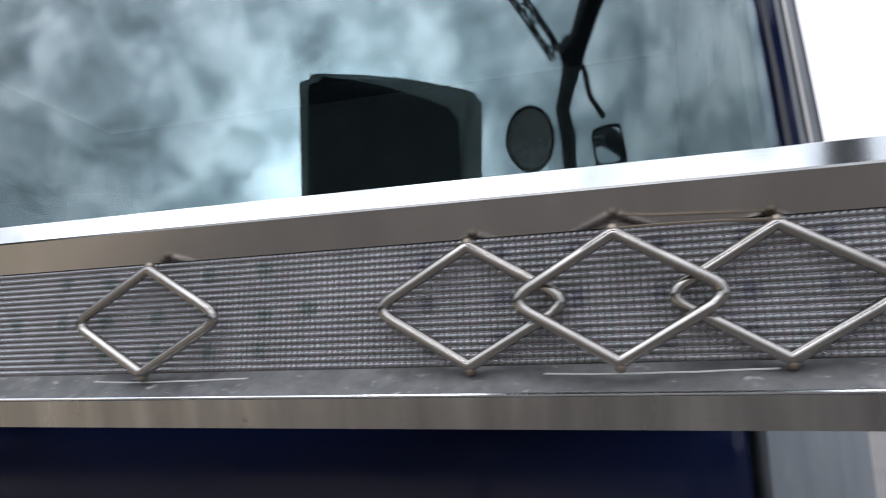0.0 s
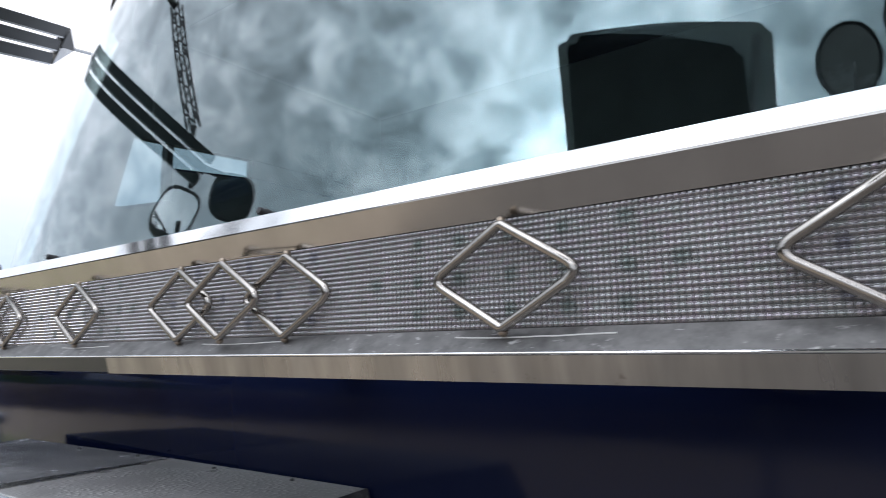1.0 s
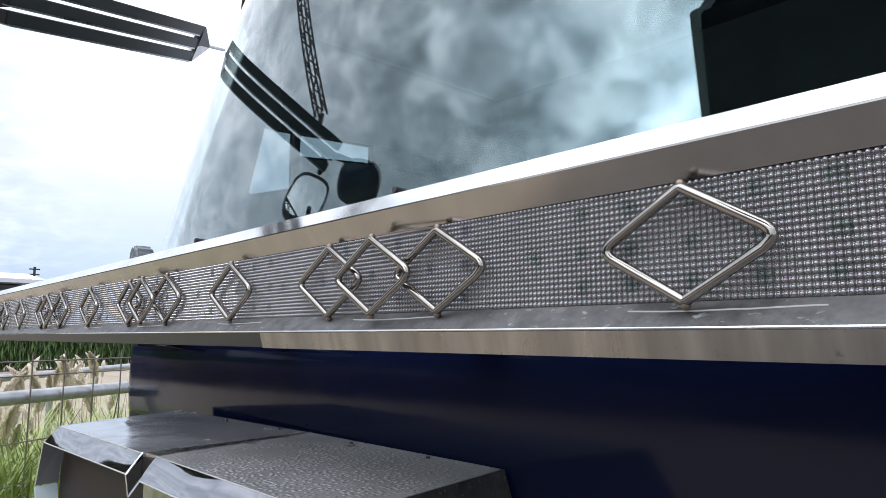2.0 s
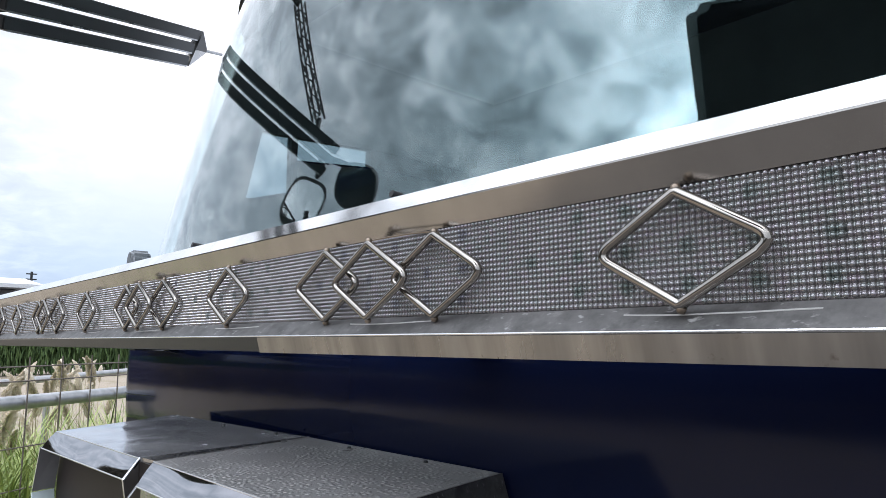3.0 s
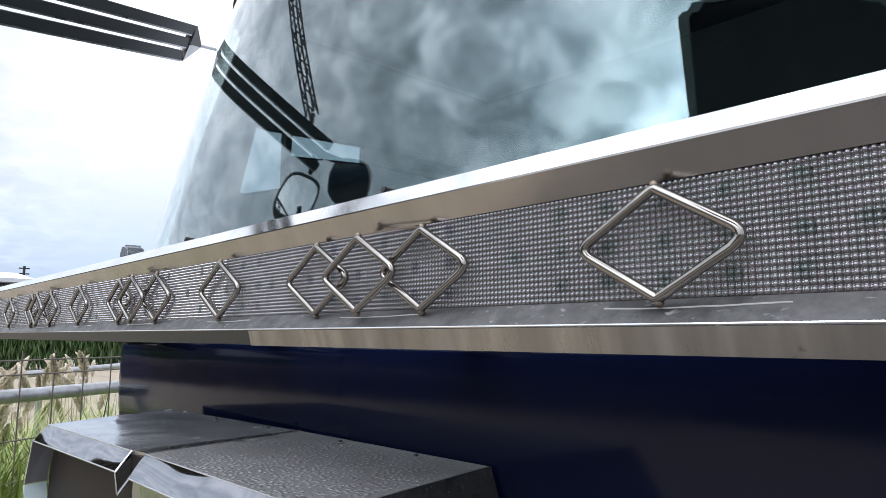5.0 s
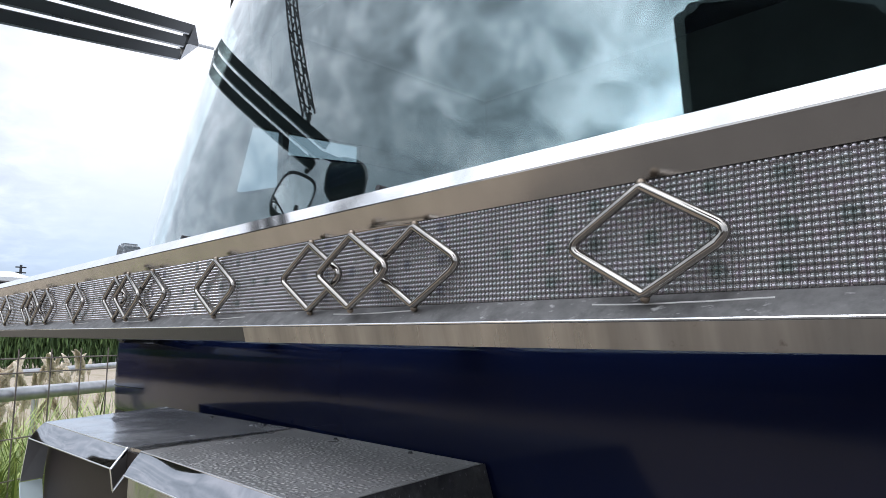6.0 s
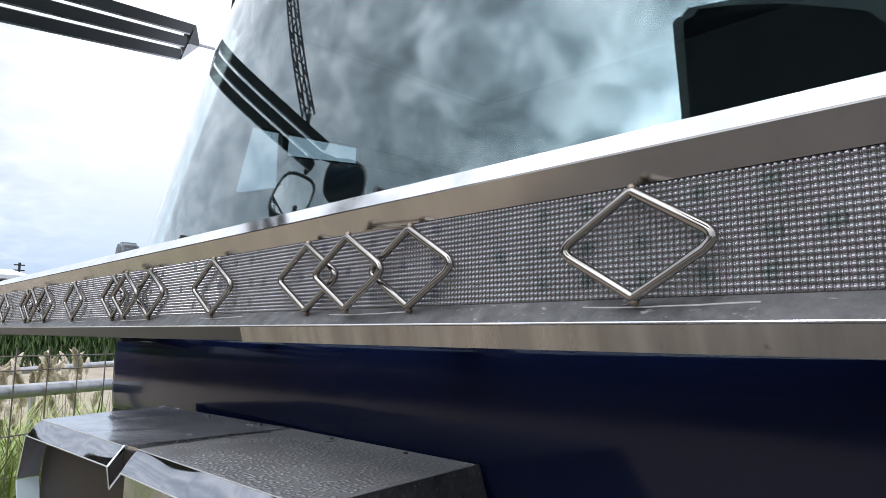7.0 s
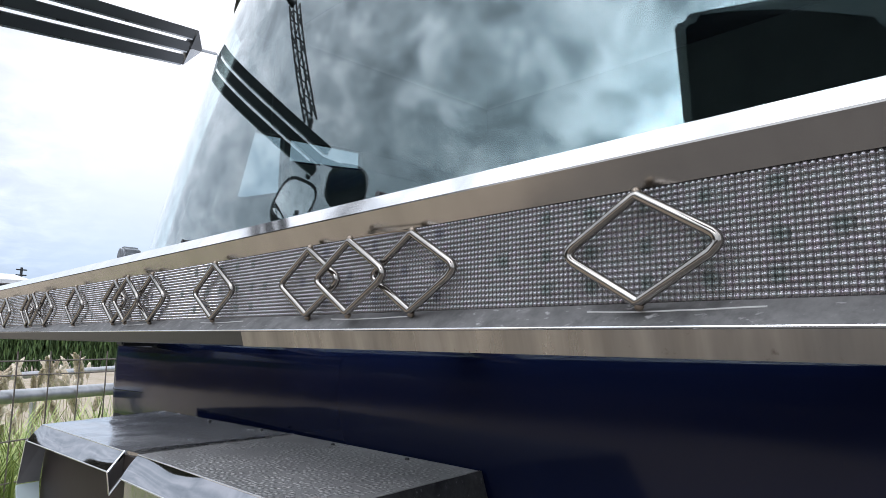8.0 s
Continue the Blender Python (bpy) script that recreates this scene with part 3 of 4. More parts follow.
first = None
for x in [0.84 - 0.56 * i for i in range(4)]:
    spots = [(x, -0.0096)]
    for sx, sy in spots:
        if first is None:
            d = first = part("diamond_rod", diamond_mesh(), ROD, band, "", True)
        else:
            d = new("diamond_rod", first.data)
            d.parent = band
        d.location = (sx, sy, Z_S)
for i in range(5):
    for dx, y in ((-0.0765, -0.0075), (0.0, -0.0150), (0.0755, -0.0075)):
        d = new("diamond_rod", first.data)
        d.parent = band
        d.location = (1.12 - 0.56 * i + dx, y, Z_S)
for i in range(5):
    x = 1.12 - 0.56 * i
    # thin dark line from the middle top to the right-hand top
    part("tie_wire", tube([(x + 0.002, -0.0125, Z_S + 0.0342), (x + 0.02, -0.009, Z_S + 0.0352), (x + 0.05, -0.007, Z_S + 0.0352), (x + 0.0745, -0.0065, Z_S + 0.034)], 0.0008, 6), WELD, band, "thin dark line along the ornament tops", True)
bm = bmesh.new()
bmesh.ops.create_icosphere(bm, subdivisions=2, radius=0.003)
bead = None
for d in [o for o in band.children if o.name.startswith("diamond_rod")]:
    for sz in (-1, 1):
        if bead is None:
            s = bead = part("weld_stud", bm, WELD, d, "", True)
        else:
            s = new("weld_stud", bead.data)
            s.parent = d
        s.location = (0, 0.001, sz * 0.0338)

# diodes behind the sheet
# thin pale raised line on the ledge below each ornament
for x in [1.12 - 0.28 * i for i in range(9)]:
    bm = bmesh.new()
    add_tube(bm, [(x - 0.038 + 0.012 * k, -0.0052 - 0.0009 * math.sin(k * 0.5) - 0.0004 * (k > 5), 1.7016 - 0.0008 * math.sin(k * 0.5) - 0.0004 * (k > 5)) for k in range(10)], 0.0006, 6)
    part("sealant_line", bm, PALE_LINE, band, "thin pale line on the ledge")


def diode_mesh(mats, seed, studs, core):
    """A patch of lit studs over a diode, one sheet: brightest in the middle, uneven at the edge."""
    pick = random.Random(seed)
    bm = bmesh.new()
    n = studs * SUB
    ox, oz = pick.uniform(-0.35, 0.35), pick.uniform(-0.35, 0.35)
    own = [[pick.uniform(-0.22, 0.22) for _ in range(studs)] for _ in range(studs)]
    grid = [[bm.verts.new(((i / SUB - studs / 2) * PITCH, float(stud((i % SUB) / SUB * 2 - 1, (k % SUB) / SUB * 2 - 1)) - 0.00025, (k / SUB - studs / 2) * PITCH_Z)) for k in range(n + 1)] for i in range(n + 1)]
    for i in range(n):
        for k in range(n):
            d = math.hypot((i + 0.5) / SUB - studs / 2 + ox, ((k + 0.5) / SUB - studs / 2 + oz) * 0.9) + own[i // SUB][k // SUB]
            if d > studs * 0.5:
                continue
            f = bm.faces.new((grid[i][k], grid[i + 1][k], grid[i + 1][k + 1], grid[i][k + 1]))
            f.material_index = next(q for q, lim in enumerate((core, core + 0.6, 99)) if d < lim)
            f.smooth = True
    bmesh.ops.delete(bm, geom=[v for v in bm.verts if not v.link_faces], context="VERTS")
    me = bpy.data.meshes.new("diode")
    bm.to_mesh(me)
    bm.free()
    for m_ in mats:
        me.materials.append(m_)
    return me


dots = {key: [diode_mesh(mats, k, 3, 0.45) for k in range(6)] for key, mats in (("green", GREEN), ("blue", BLUE))}
chance = random.Random(4)


def diode(x, z, key):
    d = new("diode", chance.choice(dots[key]))
    d.parent = band
    x = LENS_X + (round((x - LENS_X) / PITCH - 1.5) + 1.5) * PITCH
    z = LENS_Z + (round((z - LENS_Z) / PITCH_Z - 1.5) + 1.5) * PITCH_Z
    d.location = (x, 0, z)
    return d


GRID = [(-0.113, 0)] + [(dx, dz) for dx in (-0.072, -0.038, 0.0, 0.038, 0.075) for dz in (-0.0215, 0.0, 0.0235)] + [(0.106, 0)]
for i in range(4):
    for dx, dz in GRID:
        diode(0.84 - 0.56 * i + dx, 1.741 + dz, "green")
for i in range(5):
    for dx in (-0.1, -0.06, -0.02, 0.02, 0.06, 0.1):
        for dz in (-0.0215, 0.0, 0.0235):
            diode(1.12 - 0.56 * i + dx, 1.741 + dz, "blue")

# ---- lamp hoods on the bumper ----


HOOD_Z, LIP_Z = 1.497, 1.464


def solid(rings):
    """A closed mesh lofted through equal rings of points."""
    bm = bmesh.new()
    vs = [[bm.verts.new(p) for p in ring] for ring in rings]
    n = len(vs[0])
    for a, c in zip(vs, vs[1:]):
        for k in range(n):
            bm.faces.new((a[k], a[(k + 1) % n], c[(k + 1) % n], c[k]))
    bm.faces.new(vs[0][::-1])
    bm.faces.new(vs[-1])
    return bm


def bowed_fold(a, b_, c, d, bow, nu=24, nv=6):
    """A folded strip between an upper edge a-b and a lip c-d, dented a little."""
    bm = bmesh.new()
    a, b_, c, d = map(Vector, (a, b_, c, d))
    n = (b_ - a).cross(c - a).normalized()
    if n.y > 0:
        n = -n
    grid = []
    for i in range(nu + 1):
        u = i / nu
        row = []
        for k in range(nv + 1):
            v = k / nv
            p = (a * (1 - u) + b_ * u) * (1 - v) + (c * (1 - u) + d * u) * v
            row.append(bm.verts.new(p + n * bow * math.sin(math.pi * v) * (0.6 + 0.4 * math.sin(math.pi * u * 2.2 + 0.5))))
        grid.append(row)
    back = [[bm.verts.new(vv.co - n * 0.004) for vv in row] for row in grid]
    for i in range(nu):
        for k in range(nv):
            bm.faces.new((grid[i][k], grid[i + 1][k], grid[i + 1][k + 1], grid[i][k + 1]))
            bm.faces.new((back[i][k], back[i][k + 1], back[i + 1][k + 1], back[i + 1][k]))
    for i in range(nu):
        bm.faces.new((grid[i][0], back[i][0], back[i + 1][0], grid[i + 1][0]))
        bm.faces.new((grid[i][nv], grid[i + 1][nv], back[i + 1][nv], back[i][nv]))
    for k in range(nv):
        bm.faces.new((grid[0][k], grid[0][k + 1], back[0][k + 1], back[0][k]))
        bm.faces.new((grid[nu][k], back[nu][k], back[nu][k + 1], grid[nu][k + 1]))
    return bm


def hood(label, top_mat, fl, fr, br, bl, lip_l, lip_r, bolts, end_fold=False):
    """Corners of the top plate in plan: front left, front right, back right, back left; then the lip's ends."""
    top = tagged(empty("lamp_hood"), label, "lamp hood", "lamp hoods on the bumper")
    plan = (fl, fr, br, bl)
    plate = part("top_plate", solid([[(x, y, HOOD_Z - 0.006) for x, y in plan], [(x, y, HOOD_Z) for x, y in plan]]), top_mat, top, "dusty steel top plate")
    a, c = (*fl, HOOD_Z - 0.0005), (*fr, HOOD_Z - 0.0005)
    la, lc = (*lip_l, LIP_Z), (*lip_r, LIP_Z)
    part("front_fold", bowed_fold(a, c, la, lc, 0.002), POLISH, top, "polished sloping front fold", True)
    # thin bright beads follow the bend and the lip
    part("fold_edge", tube([a, c], 0.0011, 6), RIM, top, "bright bead along the bend")
    part("lip_edge", tube([la, lc], 0.0014, 6), RIM, top, "bright bead along the lip")
    for (px, py), (qx, qy) in ((fl, bl), (fr, br)):
        s = 0.006 if (qx, qy) == bl else -0.006
        if s < 0 and end_fold:
            part("end_fold", bowed_fold((qx, qy, HOOD_Z - 0.0005), (px, py, HOOD_Z - 0.0005), (qx + 0.035, qy + 0.002, HOOD_Z - 0.10), (lip_r[0] + 0.045, lip_r[1], HOOD_Z - 0.12), 0.001), LEDGE, top, "sloping steel end fold", True)
            part("end_edge", tube([(qx, qy, HOOD_Z - 0.0005), (px, py, HOOD_Z - 0.0005)], 0.001, 6), STEEL_DULL, top, "worn bend")
        inner = [(px + s, py + 0.034, 1.2), (px + s, py + 0.034, HOOD_Z - 0.006), (qx + s, qy, HOOD_Z - 0.006), (qx + s, qy, 1.2)]
        part("side_plate", solid([[(px, py + 0.034, 1.2), (px, py + 0.034, HOOD_Z - 0.006), (qx, qy, HOOD_Z - 0.006), (qx, qy, 1.2)], inner]), SATIN, top, "steel side plate")
    for x, y in bolts:
        bm = bmesh.new()
        bmesh.ops.create_cone(bm, cap_ends=True, segments=6, radius1=0.0042, radius2=0.0034, depth=0.003, matrix=Matrix.Translation((x, y, HOOD_Z + 0.0015)))
        part("bolt", bm, PLASTIC, plate, "small bolt head")
    return top


left_hood = hood("polished stainless lamp hood with an open front", SATIN, (-0.615, 0.038), (-0.146, 0.052), (-0.172, 0.382), (-0.765, 0.35), (-0.623, 0.014), (-0.159, 0.032), ((-0.464, 0.341), (-0.26, 0.36)))
right_hood = hood("stainless lamp hood with a dusty speckled top", DUSTY, (-0.103, 0.057), (0.40, 0.062), (0.338, 0.388), (-0.170, 0.382), (-0.093, 0.029), (0.405, 0.031), ((-0.001, 0.361), (0.2, 0.366)), True)
# filler plate added behind the gap, in the dark recess colour
part("gap_plate", box((-0.158, 0.052, 1.25), (-0.095, 0.056, 1.492)), MOUTH, left_hood, "dark filler plate behind the gap")
# seam strip between the hoods, a cheek with a bright rim, the mouth closed by a dark sheet
part("seam_strip", solid([[(-0.147, 0.053, z), (-0.104, 0.058, z), (-0.168, 0.382, z), (-0.1735, 0.382, z)] for z in (HOOD_Z - 0.006, HOOD_Z + 0.0012)]), STEEL_DULL, left_hood, "narrow folded seam")
cheek = [(0.052, 1.4965), (0.028, 1.466), (0.033, 1.430), (0.062, 1.468)]
part("cheek", prism(cheek, "x", -0.158, -0.152), STEEL_DULL, left_hood, "polished end cheek")
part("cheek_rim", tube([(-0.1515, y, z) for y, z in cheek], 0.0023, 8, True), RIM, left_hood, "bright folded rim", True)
part("side_cheek", solid([[(-0.623, 0.012, 1.465), (-0.628, 0.055, 1.478), (-0.668, 0.055, 1.372), (-0.665, 0.012, 1.37)], [(-0.629, 0.012, 1.465), (-0.634, 0.055, 1.478), (-0.674, 0.055, 1.372), (-0.671, 0.012, 1.37)]]), SATIN, left_hood, "dull steel mouth cheek")
part("sill", solid([[(-0.663, 0.011, 1.3685), (-0.666, 0.054, 1.3705), (-0.626, 0.054, 1.29), (-0.623, 0.011, 1.29)], [(-0.669, 0.011, 1.3655), (-0.672, 0.054, 1.3675), (-0.632, 0.054, 1.287), (-0.629, 0.011, 1.287)]]), PALE, left_hood, "pale sill")
part("mouth", solid([[(x, 0.058, 1.487), (x, 0.066, 1.487), (x, 0.066, 1.2), (x, 0.058, 1.2)] for x in (-0.665, -0.165)]), MOUTH, left_hood, "dark brown sheet across the lamp mouth")
part("front_plate", solid([[(x, 0.036, LIP_Z - 0.002), (x, 0.042, LIP_Z - 0.002), (x, 0.042, 1.2), (x, 0.036, 1.2)] for x in (-0.093, 0.405)]), POLISH, right_hood, "polished upright front plate")
for k in range(8):
    t = 0.16 + 0.07 * k + 0.02 * (k % 3)
    x, y = -0.125 - 0.047 * t, 0.055 + 0.327 * t
    part("slot", box((x - 0.004, y, HOOD_Z + 0.001), (x + 0.004 + 0.002 * (k % 2), y + 0.006 + 0.005 * (k % 2), HOOD_Z + 0.0022)), RUBBER, left_hood, "small dark slot")
bumper = tagged(link_mesh("bumper", prism([(-0.02, 0.4), (-0.02, 1.19), (0.02, 1.2), (PANEL_Y + 0.02, 1.2), (PANEL_Y + 0.02, 0.4)], "x", -1.25, 1.25, 0.01), STEEL), "polished stainless steel front bumper under the hoods", "bumper")

# ---- mirror stays ----
stay = tagged(empty("mirror_stay"), "louvred black and steel mirror stay reaching forward", "mirror stay")
P0, U = Vector((-1.4065, 0.5965, 2.786)), Vector((0.667, -0.671, -0.324)).normalized()
upw = Vector((0.427, -0.012, 0.904))
upw = (upw - U * upw.dot(U)).normalized()
side = U.cross(upw).normalized()
STAY_LEN = 1.06


def stay_bar(bm, v0, v1, l0, l1, k0, k1, deep):
    """A bar along the stay between heights v0 and v1 (-1 to 1 of the half height k, which tapers)."""
    rings = []
    for l, k in ((l0, k0), (l1, k1)):
        q = P0 + U * l
        rings.append([bm.verts.new(q + side * a * deep + upw * b * k) for a, b in ((-1, v0), (1, v0), (1, v1), (-1, v1))])
    for i in range(4):
        bm.faces.new((rings[0][i], rings[0][(i + 1) % 4], rings[1][(i + 1) % 4], rings[1][i]))
    bm.faces.new(rings[0][::-1])
    bm.faces.new(rings[1])
    bmesh.ops.bevel(bm, geom=list(bm.edges), offset=0.0025, segments=2, affect="EDGES", clamp_overlap=True)
    return bm


for v0, v1 in ((-1.0, -0.47), (-0.265, 0.265), (0.47, 1.0)):
    part("slat", stay_bar(bmesh.new(), v0, v1, 0.0 - 0.035 * v0, STAY_LEN, 0.069, 0.058, 0.011), PLASTIC, stay, "dark slat")
    part("slat_lip", stay_bar(bmesh.new(), v0 - 0.06, v0 + 0.02, 0.012 - 0.035 * v0, STAY_LEN - 0.01, 0.069, 0.058, 0.014), STEEL_DULL, stay, "thin steel lip")
for v0, v1 in ((-1.0, -0.1), (-0.05, 1.0)):
    bm = bmesh.new()
    tip = [bm.verts.new(P0 - U * 0.125 + side * a * 0.006 + upw * b * 0.006) for a, b in ((-1, -1), (1, -1), (1, 1), (-1, 1))]
    fat = [bm.verts.new(P0 - U * (0.035 * b) + side * a * 0.014 + upw * b * 0.069) for a, b in ((-1, v0), (1, v0), (1, v1), (-1, v1))]
    for i in range(4):
        bm.faces.new((tip[i], tip[(i + 1) % 4], fat[(i + 1) % 4], fat[i]))
    bm.faces.new(tip[::-1])
    bm.faces.new(fat)
    part("end_wedge", bm, STEEL_DULL if v0 < -0.5 else PLASTIC, stay, "tapered end wedge")
part("pin", tube([P0 - U * 0.11, P0 - U * 0.30], 0.006, 8), STEEL_DULL, stay, "thin fixing pin", True)


def lattice(name, a, b, w, parent, label):
    """A square truss of four chords with zigzag bracing from a to b."""
    a, b = Vector(a), Vector(b)
    d = (b - a).normalized()
    s = d.cross(Vector((0, 1, 0.3))).normalized()
    u = d.cross(s).normalized()
    n = max(3, round((b - a).length / (w * 1.9)))
    bm = bmesh.new()
    corner = [(s * i + u * j) * w / 2 for i, j in ((-1, -1), (1, -1), (1, 1), (-1, 1))]
    for c in corner:
        add_tube(bm, [a + c, b + c], 0.005, 6)
    for k in range(n):
        p, q = a + (b - a) * k / n, a + (b - a) * (k + 1) / n
        for i in range(4):
            c, e = corner[i], corner[(i + 1) % 4]
            if k % 2:
                c, e = e, c
            add_tube(bm, [p + c, q + e], 0.0032, 5)
    return part(name, bm, PLASTIC, parent, label)


def mirror_head(name, c, facing, w, h, parent, label, power=2.6):
    """A mirror housing with a rounded outline, a rim and a mirror pane."""
    f = Vector(facing).normalized()
    s = f.cross(Vector((0, 0, 1))).normalized()
    u = s.cross(f).normalized()
    c = Vector(c)

    def ring(bm, k, depth):
        out = []
        for i in range(28):
            a = i * math.tau / 28
            x, z = math.cos(a), math.sin(a)
            x, z = math.copysign(abs(x) ** (2 / power), x), math.copysign(abs(z) ** (2 / power), z)
            out.append(bm.verts.new(c + s * x * w / 2 * k + u * z * h / 2 * k + f * depth))
        return out
    bm = bmesh.new()
    rings = [ring(bm, k, dd) for k, dd in ((0.9, 0.004), (0.98, 0.012), (1.0, 0.0), (0.94, -0.03), (0.7, -0.055), (0.3, -0.062))]
    for p, q in zip(rings, rings[1:]):
        for i in range(28):
            bm.faces.new((p[i], p[(i + 1) % 28], q[(i + 1) % 28], q[i]))
    bm.faces.new(rings[-1])
    bm.faces.new(rings[0][::-1])
    head = part(name, bm, GREY_PLASTIC, parent, label, True)
    bm = bmesh.new()
    r1, r2 = ring(bm, 0.88, 0.006), ring(bm, 0.88, 0.0045)
    bm.faces.new(r1)
    bm.faces.new(r2[::-1])
    for i in range(28):
        bm.faces.new((r1[i], r1[(i + 1) % 28], r2[(i + 1) % 28], r2[i]))
    part("mirror_pane", bm, MIRROR, head, "silvered mirror pane")
    return head


lattice("lattice_strut", (-0.802, -0.024, 2.587), (-1.02, 0.30, 3.02), 0.04, stay, "thin black lattice strut")
part("strut_foot", tube([(-0.792, -0.042, 2.53), (-0.802, -0.024, 2.592)], 0.012, 8), PLASTIC, stay, "", True)
part("hanger", tube([P0 + U * 1.0, (-0.80, -0.14, 2.46), (-0.86, -0.16, 2.45)], 0.013, 8), PLASTIC, stay, "", True)
part("hanger", tube([P0 + U * 1.04, (-0.68, -0.20, 2.47), (-0.66, -0.24, 2.46)], 0.013, 8), PLASTIC, stay, "", True)
mirror_head("side_mirror", (-0.93, -0.18, 2.37), (0.8, 0.5, 0.4), 0.19, 0.25, stay, "black mirror housing", 3.2)
mirror_head("round_mirror", (-0.665, -0.258, 2.42), (0.45, 0.6, -0.65), 0.19, 0.165, stay, "round black mirror housing", 2.6)
part("roof_bracket", tube([(-1.02, 0.30, 3.015), (-1.03, 0.45, 3.03), (-1.02, 0.62, 2.98)], 0.014, 8), PLASTIC, stay, "", True)

arm = tagged(empty("wing_mirror"), "black tubular mirror arm with a round and a square mirror", "mirror")
part("arm_tube", tube([(1.30, 0.72, 2.95), (1.50, 0.45, 3.05), (1.556, 0.266, 3.031), (1.539, 0.084, 2.987), (1.504, -0.046, 2.848), (1.488, -0.137, 2.733), (1.52, -0.167, 2.661), (1.54, -0.209, 2.576)], 0.026, 10, False, [0.024, 0.03, 0.042, 0.046, 0.038, 0.028, 0.032, 0.026]), GREY_PLASTIC, arm, "", True)
part("arm_joint", box((1.455, -0.075, 2.84), (1.515, -0.005, 2.915), 0.012), GREY_PLASTIC, arm)
part("arm_branch", tube([(1.51, -0.03, 2.86), (1.547, -0.037, 2.822), (1.583, -0.065, 2.749), (1.637, -0.064, 2.694)], 0.011, 8), GREY_PLASTIC, arm, "", True)
mirror_head("round_mirror", (1.385, -0.232, 2.667), (-0.1, 0.75, -0.65), 0.20, 0.19, arm, "round black mirror housing", 2.0)
mirror_head("square_mirror", (1.663, -0.09, 2.615), (-0.64, 0.76, 0.11), 0.135, 0.16, arm, "square black mirror housing", 5.0)
lattice("lattice_strut", (1.445, -0.068, 2.867), (1.199, -0.017, 3.088), 0.04, arm, "thin black lattice strut")

# wiper spindles and a marker lamp behind the band
for x in (0.318, -0.344):
    w = tagged(empty("wiper_spindle"), "small black wiper spindle cap at the foot of the windscreen", "wiper", "wiper spindles")
    bm = bmesh.new()
    add_tube(bm, [(x, screen_y(x, 1.86) + 0.01, 1.868), (x, 0.215, 1.880), (x, 0.20, 1.884)], 0.008, 12, False, [0.009, 0.008, 0.005])
    part("cap", bm, RUBBER, w, "", True)
lamp = tagged(empty("marker_lamp"), "small grey rounded marker lamp behind the steel band", "marker lamp")
outline = [(-1.040, 1.78), (-1.043, 1.90), (-1.038, 1.928), (-1.026, 1.944), (-1.012, 1.949), (-0.998, 1.944), (-0.988, 1.93), (-0.986, 1.90), (-0.986, 1.78)]
part("lamp_body", prism(outline, "y", 0.29, 0.345, 0.014, 3), GREYPAINT, lamp, "grey rounded cover", True)
part("lamp_foot", box((-1.01, 0.30, 1.66), (-0.96, 0.42, 1.785), 0.005), PLASTIC, lamp)

# ---- panels added behind the viewer for an unknown shape mirrored in the windscreen ----
board = tagged(empty("sign_board"), "added panels on posts for a dark shape in the windscreen", "board")


def slab(name, pts, mat, label, thick=0.03):
    bm = bmesh.new()
    a = [bm.verts.new(p) for p in pts]
    b_ = [bm.verts.new(Vector(p) + Vector((0, -thick, 0))) for p in pts]
    bm.faces.new(a)
    bm.faces.new(b_[::-1])
    for i in range(len(a)):
        bm.faces.new((a[i], b_[i], b_[(i + 1) % len(a)], a[(i + 1) % len(a)]))
    return part(name, bm, mat, board, label)


# the pale slab stands in for the glass's second, ghost reflection
slab("pale_panel", [(0.258, -2.767, 3.66), (0.029, -1.922, 4.773), (0.059, -1.908, 4.794), (0.106, -1.908, 4.803), (0.134, -1.88, 4.836), (0.507, -1.896, 4.861), (0.916, -1.89, 4.861), (1.31, -1.867, 4.829), (1.694, -1.818, 4.774), (1.738, -1.836, 4.741), (1.795, -1.843, 4.712), (1.977, -2.486, 3.81)], PALE, "pale panel for the ghost reflection")
slab("dark_panel", [(0.319, -2.687, 3.61), (0.129, -1.879, 4.692), (0.153, -1.864, 4.712), (0.203, -1.865, 4.718), (0.235, -1.837, 4.753), (0.516, -1.86, 4.755), (0.82, -1.878, 4.737), (1.117, -1.893, 4.692), (1.463, -1.891, 4.622), (1.504, -1.912, 4.588), (1.562, -1.921, 4.56), (1.771, -2.472, 3.746)], PLASTIC, "dark panel")
for x, y in ((0.5, -2.84), (1.7, -2.62)):
    part("post", tube([(x, y, 0.0), (x, y, 3.75), (x - 0.03, y + 0.75, 4.72)], 0.035, 14), PIPE, board, "galvanised post", True)

# ---- fence ----
fence = tagged(empty("fence"), "galvanised pipe fence with rusty wire mesh", "fence")
FA, FD = Vector((-2.31, 0.27, 0)), Vector((-0.49, 0.872, 0)).normalized()
FN = Vector((FD.y, -FD.x, 0))
part("rail", tube([FA - FD * 0.25 + Vector((0, 0, 1.43)), FA + FD * 9 + Vector((0, 0, 1.43))], 0.03, 16), PIPE, fence, "galvanised top rail", True)
for k in range(5):
    q = FA + FD * (-0.2 if k == 0 else 1.1 + 1.9 * (k - 1)) - FN * 0.0
    part("post", tube([q, q + Vector((0, 0, 1.42))], 0.024, 12), PIPE, fence, "galvanised post", True)
wire = None
